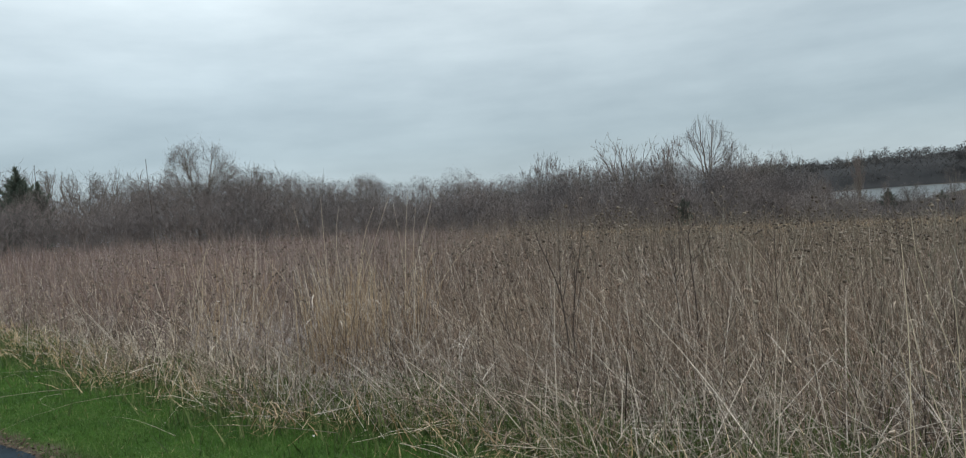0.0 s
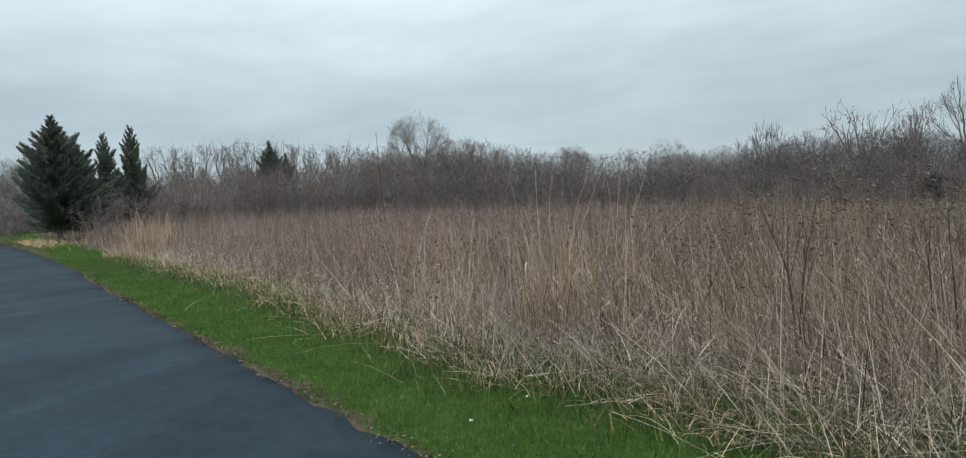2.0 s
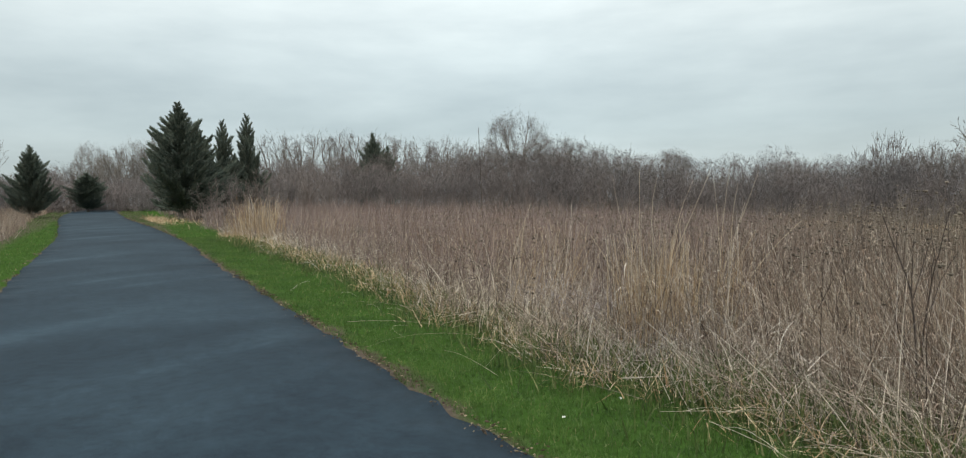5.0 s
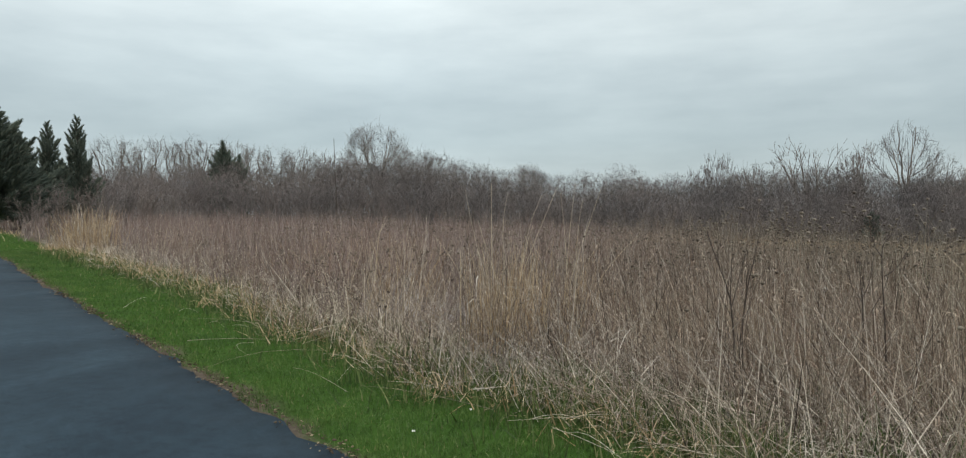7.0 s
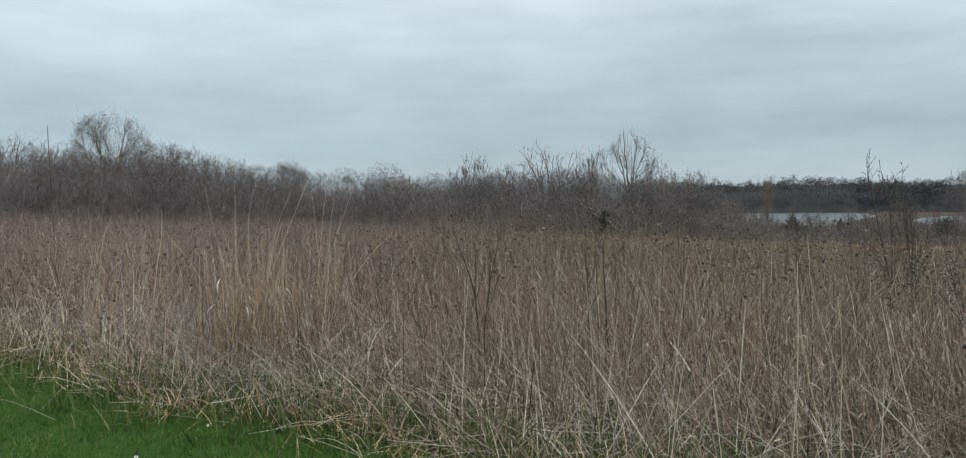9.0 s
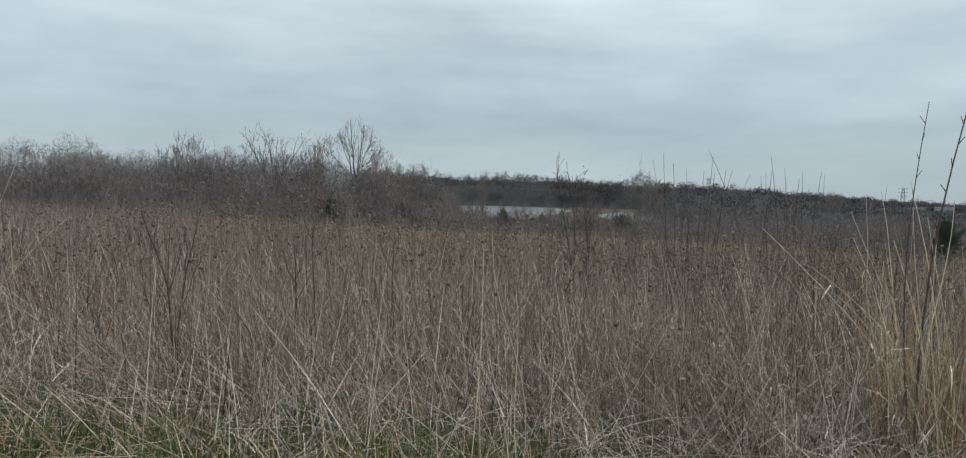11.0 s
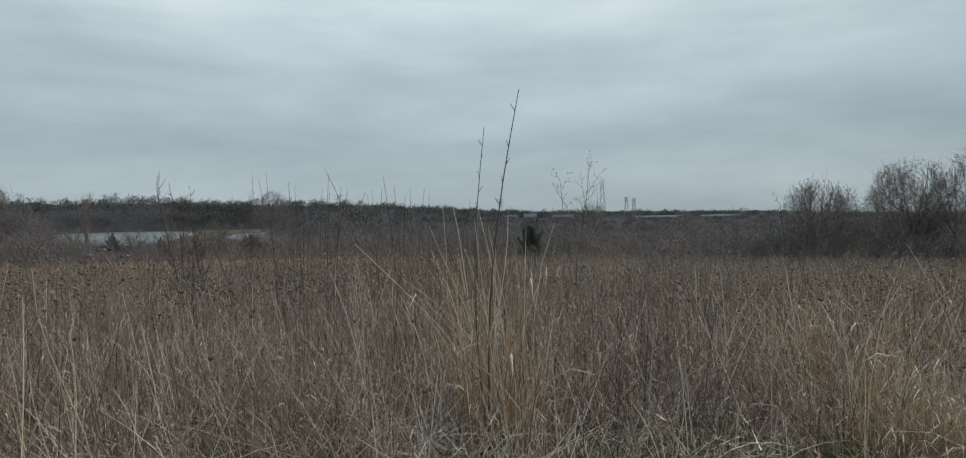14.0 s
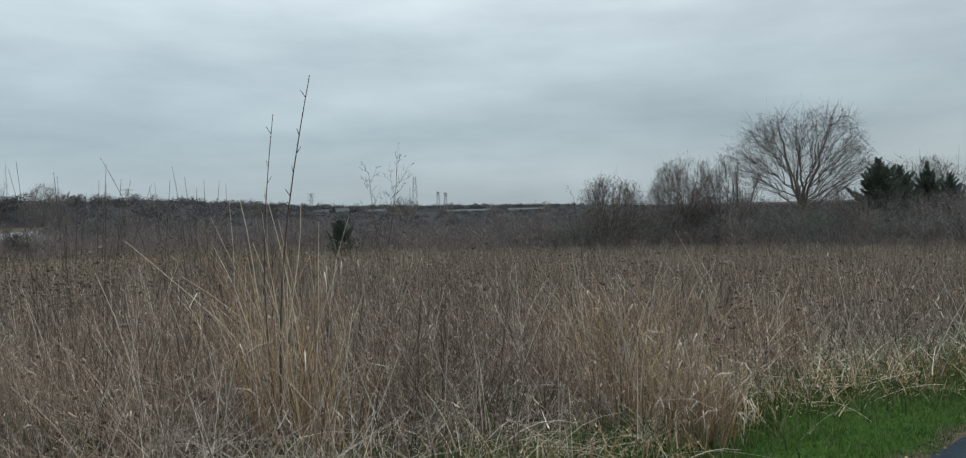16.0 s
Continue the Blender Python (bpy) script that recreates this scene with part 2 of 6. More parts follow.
strip.inputs[1].default_value, strip.inputs[2].default_value = -5.0, 6.0
l_g.new(add.outputs[0], strip.inputs[0])
v0 = lambda n: (n + 5.0) / 11.0
turf = ramp(n_g, [(v0(-2.75), (0, 0, 0)), (v0(-2.3), (1, 1, 1)), (v0(-1.35), (1, 1, 1)), (v0(-1.2), (0, 0, 0)), (v0(2.42), (0, 0, 0)), (v0(2.58), (1, 1, 1)), (v0(3.85), (1, 1, 1)), (v0(4.5), (0, 0, 0))])
l_g.new(strip.outputs[0], turf.inputs[0])
fine = noise_tex(n_g, l_g, 14.0, 6.0, 0.7)
litter = ramp(n_g, [(0.25, (0.07, 0.055, 0.043)), (0.5, (0.125, 0.10, 0.08)), (0.75, (0.21, 0.172, 0.136))])
l_g.new(fine.outputs[0], litter.inputs[0])
green = ramp(n_g, [(0.3, (0.035, 0.075, 0.017)), (0.7, (0.065, 0.13, 0.03))])
l_g.new(fine.outputs[0], green.inputs[0])
l_g.new(mixed(n_g, l_g, "MIX", turf.outputs[0], litter.outputs[0], green.outputs[0]), b_g.inputs["Base Color"])
bump(n_g, l_g, b_g, fine.outputs[0], 0.8, 0.03)

m_a, n_a, l_a, b_a = material("asphalt", 0.75, 0.12)
grit = noise_tex(n_a, l_a, 170.0, 3.0, 0.7)
blot = noise_tex(n_a, l_a, 0.55, 7.0, 0.62, stretch=(1.0, 1.0, 1.0))
g1 = ramp(n_a, [(0.3, (0.015, 0.029, 0.042)), (0.55, (0.025, 0.044, 0.062)), (0.8, (0.052, 0.077, 0.10))])
g2 = ramp(n_a, [(0.32, (0.72, 0.74, 0.77)), (0.5, (1.0, 1.0, 1.0)), (0.68, (1.4, 1.36, 1.32))])
l_a.new(grit.outputs[0], g1.inputs[0])
l_a.new(blot.outputs[0], g2.inputs[0])
mott = noise_tex(n_a, l_a, 9.0, 7.0, 0.75)
g3 = ramp(n_a, [(0.33, (0.78, 0.78, 0.79)), (0.67, (1.26, 1.25, 1.23))])
l_a.new(mott.outputs[0], g3.inputs[0])
tc_a = n_a.new("ShaderNodeTexCoord")
mp_a = n_a.new("ShaderNodeMapping")
mp_a.inputs["Rotation"].default_value = (0, 0, -math.atan2(U[1], U[0]))
mp_a.inputs["Scale"].default_value = (1.1, 0.16, 1.0)
streak = n_a.new("ShaderNodeTexNoise")
streak.inputs["Scale"].default_value, streak.inputs["Detail"].default_value = 1.0, 5.0
l_a.new(tc_a.outputs["Object"], mp_a.inputs["Vector"])
l_a.new(mp_a.outputs[0], streak.inputs["Vector"])
g4 = ramp(n_a, [(0.35, (0.88, 0.89, 0.9)), (0.60, (1.05, 1.05, 1.05)), (0.70, (1.45, 1.42, 1.38))])
l_a.new(streak.outputs[0], g4.inputs[0])
a_col = mixed(n_a, l_a, "MULTIPLY", 1.0, g1.outputs[0], g2.outputs[0])
a_col = mixed(n_a, l_a, "MULTIPLY", 1.0, a_col, g3.outputs[0])
a_col = mixed(n_a, l_a, "MULTIPLY", 1.0, a_col, g4.outputs[0])
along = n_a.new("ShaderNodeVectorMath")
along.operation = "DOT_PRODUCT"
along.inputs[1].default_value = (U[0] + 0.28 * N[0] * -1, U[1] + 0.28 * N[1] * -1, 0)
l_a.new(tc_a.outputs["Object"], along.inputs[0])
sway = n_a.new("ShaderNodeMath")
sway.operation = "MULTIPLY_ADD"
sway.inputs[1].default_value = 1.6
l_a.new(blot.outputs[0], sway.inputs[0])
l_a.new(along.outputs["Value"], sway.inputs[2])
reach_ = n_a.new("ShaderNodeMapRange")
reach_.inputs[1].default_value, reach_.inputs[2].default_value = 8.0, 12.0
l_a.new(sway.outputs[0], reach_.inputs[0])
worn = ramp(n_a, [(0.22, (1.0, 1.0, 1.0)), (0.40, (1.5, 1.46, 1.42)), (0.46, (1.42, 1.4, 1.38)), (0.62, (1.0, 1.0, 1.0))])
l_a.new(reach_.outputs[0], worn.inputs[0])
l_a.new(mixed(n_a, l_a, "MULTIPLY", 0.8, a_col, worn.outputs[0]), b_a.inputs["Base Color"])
bump(n_a, l_a, b_a, grit.outputs[0], 0.5, 0.004)

m_w, n_w, l_w, b_w = material("pond_water", 0.3, 0.5)
b_w.inputs["Base Color"].default_value = (0.05, 0.06, 0.06, 1)
b_w.inputs["IOR"].default_value = 1.33
rip = noise_tex(n_w, l_w, 0.8, 3.0)
bump(n_w, l_w, b_w, rip.outputs[0], 0.6, 0.4)

# ---------------------------------------------------------------- mesh helpers


def mesh_of(name, V, F, mat, smooth_shade=False):
    """A mesh from arrays of corners and of triangles or quads."""
    V, F = np.asarray(V, dtype=np.float32), np.asarray(F, dtype=np.int32)
    k = F.shape[1]
    me = bpy.data.meshes.new(name)
    me.vertices.add(len(V))
    me.vertices.foreach_set("co", V.ravel())
    me.loops.add(F.size)
    me.loops.foreach_set("vertex_index", F.ravel())
    me.polygons.add(len(F))
    me.polygons.foreach_set("loop_start", np.arange(0, F.size, k, dtype=np.int32))
    if smooth_shade:
        me.polygons.foreach_set("use_smooth", np.ones(len(F), dtype=bool))
    me.update(calc_edges=True)
    me.materials.append(mat)
    return me


def tubes(P, R, sides=3):
    """Tapered tubes along P (count, points, 3) with radii R (count, points)."""
    P = np.asarray(P, dtype=float)
    c, k, _ = P.shape
    T = np.gradient(P, axis=1)
    T /= np.linalg.norm(T, axis=2, keepdims=True) + 1e-9
    ref = np.where(np.abs(T[..., 2:3]) > 0.8, np.array([1.0, 0, 0]), np.array([0, 0, 1.0]))
    A = np.cross(T, ref)
    A /= np.linalg.norm(A, axis=2, keepdims=True) + 1e-9
    B = np.cross(T, A)
    ang = np.arange(sides) * 2 * math.pi / sides
    V = P[:, :, None, :] + R[:, :, None, None] * (np.cos(ang)[None, None, :, None] * A[:, :, None, :] + np.sin(ang)[None, None, :, None] * B[:, :, None, :])
    idx = np.arange(c * k * sides).reshape(c, k, sides)
    nxt = np.roll(idx, -1, axis=2)
    F = np.stack([idx[:, :-1], nxt[:, :-1], nxt[:, 1:], idx[:, 1:]], axis=-1).reshape(-1, 4)
    return V.reshape(-1, 3), F


def ribbons(P, W, D):
    """Flat blades along P (count, points, 3), half widths W (count, points), across D (count, 3)."""
    c, k, _ = P.shape
    V = np.stack([P - W[..., None] * D[:, None, :], P + W[..., None] * D[:, None, :]], axis=2)
    idx = np.arange(c * k * 2).reshape(c, k, 2)
    F = np.stack([idx[:, :-1, 0], idx[:, :-1, 1], idx[:, 1:, 1], idx[:, 1:, 0]], axis=-1).reshape(-1, 4)
    return V.reshape(-1, 3), F


def joined(pieces):
    Vs, Fs, o = [], [], 0
    for V, F in pieces:
        Vs.append(V)
        Fs.append(np.asarray(F) + o)
        o += len(V)
    return np.concatenate(Vs), np.concatenate(Fs)


def segs(S, sides=3):
    """Tubes from a list of (p0, p1, r0, r1)."""
    P = np.array([[a, b] for a, b, _, _ in S])
    R = np.array([[a, b] for _, _, a, b in S])
    return tubes(P, R, sides)


def slivers(S, r):
    """Thin twigs from a list of (p0, p1, r0, r1)."""
    P = np.array([[a, b] for a, b, _, _ in S])
    W = np.array([[a, b] for _, _, a, b in S]) * 1.15
    D = np.cross(P[:, 1] - P[:, 0], r.normal(0, 1, (len(P), 3)))
    return ribbons(P, W, D / (np.linalg.norm(D, axis=1, keepdims=True) + 1e-9))


def thing(name, x, y, z, label, category, group="", turn=0.0, scale=1.0, kind=""):
    e = new(name)
    e.matrix_world = pose(x, y, z, 0, 0, turn) @ Matrix.Scale(scale, 4)
    e.empty_display_size = 0.1
    return tagged(e, label, category, group, kind)


def part(name, me, parent, label=""):
    ob = new(name, me)
    ob.parent = parent
    return tagged(ob, label)


rng = np.random.default_rng(7)


def field_edge(s):
    """Where the mown verge ends and the meadow begins, across the path."""
    s = np.asarray(s, dtype=float)
    base = np.interp(s, [-9, -7, -6, -5, -4, -3, 0, 3.2, 4.6, 7.5, 9, 12.4, 20, 30], [2.4, 2.62, 2.84, 3.03, 2.88, 2.86, 3.1, 3.38, 3.2, 3.4, 3.5, 3.8, 3.6, 3.4])
    return base + 0.06 * np.sin(s * 2.3) + 0.07 * np.sin(s * 5.7 + 2 * np.sin(s * 1.3)) + 0.04 * np.sin(s * 13.1)


# ---------------------------------------------------------------- ground, path, pond
rings = np.concatenate([np.arange(0.5, 12, 0.5), np.geomspace(12, 4200, 70)])
azs = np.radians(np.arange(0, 360, 2.0))
RR, AA = np.meshgrid(rings, azs, indexing="ij")
GX, GY = RR * np.sin(AA), RR * np.cos(AA)
GZ = ground_z(GX, GY)
gv = np.concatenate([[[0, 0, 0]], np.stack([GX, GY, GZ], -1).reshape(-1, 3)])
gi = 1 + np.arange(len(rings) * len(azs)).reshape(len(rings), len(azs))
gn = np.roll(gi, -1, axis=1)
gq = np.stack([gi[:-1], gi[1:], gn[1:], gn[:-1]], -1).reshape(-1, 4)
core = np.stack([np.zeros(len(azs), int), gi[0], gn[0], gn[0]], -1)[:, :3]
bm = bmesh.new()
vs = [bm.verts.new(v) for v in gv]
for q in gq:
    bm.faces.new([vs[i] for i in q])
for q in core:
    bm.faces.new([vs[i] for i in q])
bmesh.ops.recalc_face_normals(bm, faces=bm.faces)
for f in bm.faces:
    f.smooth = True
gm = bpy.data.meshes.new("ground")
bm.to_mesh(gm)
bm.free()
gm.materials.append(m_g)
tagged(new("ground", gm), "brown meadow soil with a strip of short green turf", "ground", kind="structure")

# asphalt: a slab with ragged edges, a little proud of the turf
ss = np.concatenate([np.arange(-45, -10, 1.0), np.arange(-10, 22, 0.12), np.arange(22, 104, 0.6)])
prng = np.random.default_rng(3)
cross = np.linspace(0, 1, 9)
rag = lambda k: np.convolve(prng.normal(0, 1, len(ss) + k - 1), np.ones(k) / k, "valid") * math.sqrt(k)
eL = PATH_L + 0.022 * rag(3) + 0.03 * rag(15)
eR = PATH_R + 0.020 * rag(3) + 0.03 * rag(15)
PN = eL[:, None] + (eR - eL)[:, None] * cross[None, :] + bend(ss)[:, None]
PS = np.repeat(ss[:, None], 9, 1)
PX, PY = PS * U[0] + PN * N[0], PS * U[1] + PN * N[1]
PZ = ground_z(PX, PY) + 0.03 + 0.03 * (1 - (2 * cross - 1) ** 2)[None, :]
top = np.stack([PX, PY, PZ], -1)
low_edge = lambda i: np.stack([PX[:, i], PY[:, i], PZ[:, i] - 0.12], -1)
sheet = np.concatenate([low_edge(0)[:, None], top, low_edge(8)[:, None]], 1)
pi_ = np.arange(len(ss) * 11).reshape(len(ss), 11)
pq = np.stack([pi_[:-1, :-1], pi_[:-1, 1:], pi_[1:, 1:], pi_[1:, :-1]], -1).reshape(-1, 4)[:, ::-1]
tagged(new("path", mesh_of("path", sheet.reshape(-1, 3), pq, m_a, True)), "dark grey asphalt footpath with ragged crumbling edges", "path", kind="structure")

# pond in the valley
pa = np.radians(np.linspace(0, 360, 48, endpoint=False))
for az0, half, d0, deep, wob_ in ((30.9, 4.9, 448, 240, 3), (41.6, 3.4, 330, 112, 2)):
    bm = bmesh.new()
    shore = []
    for a in pa:
        k = 1 + 0.05 * math.sin(wob_ * a) + 0.04 * math.cos(5 * a + 1)
        shore.append(bm.verts.new((*xy(az0 + half * k * math.cos(a), d0 + deep * math.sin(a) * (1 + 0.02 * math.sin(4 * a))), -4.2)))
    bm.faces.new(shore)
    bmesh.ops.recalc_face_normals(bm, faces=bm.faces)
    if bm.faces[:][0].normal.z < 0:
        bmesh.ops.reverse_faces(bm, faces=bm.faces[:])
    wm = bpy.data.meshes.new("water")
    bm.to_mesh(wm)
    bm.free()
    wm.materials.append(m_w)
    tagged(new("water", wm), "still pale pond reflecting the overcast sky", "pond", kind="structure")

# ---------------------------------------------------------------- trees


def grow(r, p, d, length, radius, level, spec, out):
    """One branch and all that springs from it; out gathers (level, p0, p1, r0, r1)."""
    k = spec["segs"][min(level, len(spec["segs"]) - 1)]
    pts, dirs = [p], [d]
    wig, lift = spec["wiggle"][min(level, len(spec["wiggle"]) - 1)], spec["lift"]
    for i in range(k):
        d = d + r.normal(0, wig, 3) + np.array([0, 0, lift * (level > 0)])
        d /= np.linalg.norm(d)
        p = p + d * length / k
        pts.append(p)
        dirs.append(d)
    rad = [radius * (1 - 0.72 * i / k) for i in range(k + 1)]
    for i in range(k):
        out.append((level, pts[i], pts[i + 1], rad[i], rad[i + 1]))
    if level >= len(spec["count"]):
        return
    cnt = spec["count"][level]
    lo = spec["from"][min(level, len(spec["from"]) - 1)]
    base_turn = r.uniform(0, 6.28)
    for j in range(cnt):
        f = lo + (1 - lo) * (j + r.uniform(0.1, 0.9)) / cnt
        i = min(int(f * k), k - 1)
        q = pts[i] + (pts[i + 1] - pts[i]) * (f * k - i)
        ax = dirs[i]
        side = np.cross(ax, [0.31, 0.77, 0.55])
        side /= np.linalg.norm(side)
        other = np.cross(ax, side)
        turn = base_turn + j * 2.4 + r.normal(0, 0.4)
        ang = radians(spec["angle"][min(level, len(spec["angle"]) - 1)] + r.normal(0, 9))
        nd = ax * math.cos(ang) + (side * math.cos(turn) + other * math.sin(turn)) * math.sin(ang)
        nl = length * spec["ratio"][min(level, len(spec["ratio"]) - 1)] * (1.15 - 0.55 * (f - lo) / (1.001 - lo)) * r.uniform(0.75, 1.2)
        grow(r, q, nd, nl, max(rad[i] * spec["thin"], spec["min_r"]), level + 1, spec, out)


def tree_meshes(name, seed, spec, twig_mat, bark=None):
    """Trunk and crown meshes of a bare tree one metre high."""
    r = np.random.default_rng(seed)
    out = []
    for i in range(spec["stems"]):
        a = spec["fan"] + i * 6.283 / spec["stems"] if "fan" in spec else r.uniform(0, 6.28)
        lean = spec["stem_lean"] * (r.uniform(0.7 if "fan" in spec else 0.3, 1) if spec["stems"] > 1 else 1)
        d = np.array([math.sin(lean) * math.cos(a), math.sin(lean) * math.sin(a), math.cos(lean)])
        p = np.array([r.normal(0, 0.03), r.normal(0, 0.03), -0.02]) if spec["stems"] > 1 else np.array([0, 0, -0.02])
        grow(r, p, d, spec["trunk"] * (r.uniform(0.7, 1.1) if spec["stems"] > 1 else 1), spec["r"], 0, spec, out)
    high = max(o[2][2] for o in out)
    f = 1.0 / high
    trunk = [(a * f, b * f, ra, rb) for lv, a, b, ra, rb in out if lv <= spec.get("trunk_levels", 1)]
    crown = [(a * f, b * f, ra, rb) for lv, a, b, ra, rb in out if lv > spec.get("trunk_levels", 1)]
    t = mesh_of(name + "_trunk", *segs(trunk, 5), bark or M_BARK, True)
    c = mesh_of(name + "_crown", *slivers(crown, r), twig_mat)
    return t, c


def fork_tree(name, seed, leaders, gens, open_to, split, shrink, lift=0.10, wiggle=0.06, trunk=0.25, first=0.26, radius=0.016, fine=0.0008, twig=0.05, sprays=5, shoots=0.7, mat=None, bark=None, apart=0.02):
    """A bare tree one metre high: leaders fan out of a low fork and divide again and again into fine twigs."""
    r = np.random.default_rng(seed)
    thick, thin = [], []

    def turned(d, ang, roll):
        side = np.cross(d, [0.31, 0.77, 0.55])
        side /= np.linalg.norm(side)
        return d * math.cos(ang) + (side * math.cos(roll) + np.cross(d, side) * math.sin(roll)) * math.sin(ang)

    def limb(p, d, length, rad, g):
        k = 4 if g < 2 else 3 if g < 4 else 2
        for i in range(k):
            d = d + r.normal(0, wiggle * (0.6 + 0.15 * g), 3) + np.array([0, 0, lift / k])
            d = d / np.linalg.norm(d)
            q = p + d * length / k
            nr = rad * (1 - 0.28 / k)
            (thick if rad > 0.0030 else thin).append((p, q, rad, nr))
            p, rad = q, nr
            if g < gens - 1 and i < k - 1 and r.uniform(0, 1) < shoots:
                limb(p, turned(d, split * r.uniform(1.1, 1.9), r.uniform(0, 6.28)), length * shrink * r.uniform(0.45, 0.8), max(rad * 0.45, fine), min(g + 2, gens))
        if g >= gens:
            for _ in range(sprays):
                v = turned(d, abs(r.normal(0, 0.8)), r.uniform(0, 6.28)) + np.array([0, 0, 0.1])
                b = p - d * length * r.uniform(0, 1)
                thin.append((b, b + v * twig * r.uniform(0.5, 1.3), fine, fine * 0.5))
            return
        roll = r.uniform(0, 6.28)
        n = 2 if r.uniform(0, 1) < 0.68 else 3
        for j in range(n):
            a = split * (0.7 + 0.13 * g) * r.uniform(0.55, 1.35) * (0.55 if j == 0 else 1.0)
            limb(p, turned(d, a, roll + j * 6.283 / n + r.normal(0, 0.3)), length * shrink * r.uniform(0.78, 1.18), max(rad * (0.80 if j == 0 else 0.64), fine), g + 1)

    top = np.array([0, 0, -0.02])
    if trunk > 0.05:
        mid = np.array([0.006, 0.0, trunk])
        thick.append((top, mid, radius * 1.15, radius))
        top = mid
    for i in range(leaders):
        a = i * 2.399 + r.normal(0, 0.25) + 0.4
        tilt = open_to * math.sqrt((i + 0.35) / leaders)
        foot = top + np.array([math.cos(a) * apart, math.sin(a) * apart, -0.02 * (trunk > 0.05)])
        limb(foot, np.array([math.cos(a) * math.sin(tilt), math.sin(a) * math.sin(tilt), math.cos(tilt)]), first * r.uniform(0.85, 1.15) * (1.0 + 0.15 * tilt), radius * r.uniform(0.5, 0.7), 1)
    f = 1.0 / np.quantile(np.array([o[1][2] for o in thin]), 0.998)
    scale = lambda S: [(a * f, b * f, ra, rb) for a, b, ra, rb in S]
    return mesh_of(name + "_trunk", *segs(scale(thick), 6), bark or M_BARK, True), mesh_of(name + "_crown", *slivers(scale(thin), r), mat or M_TWIG)


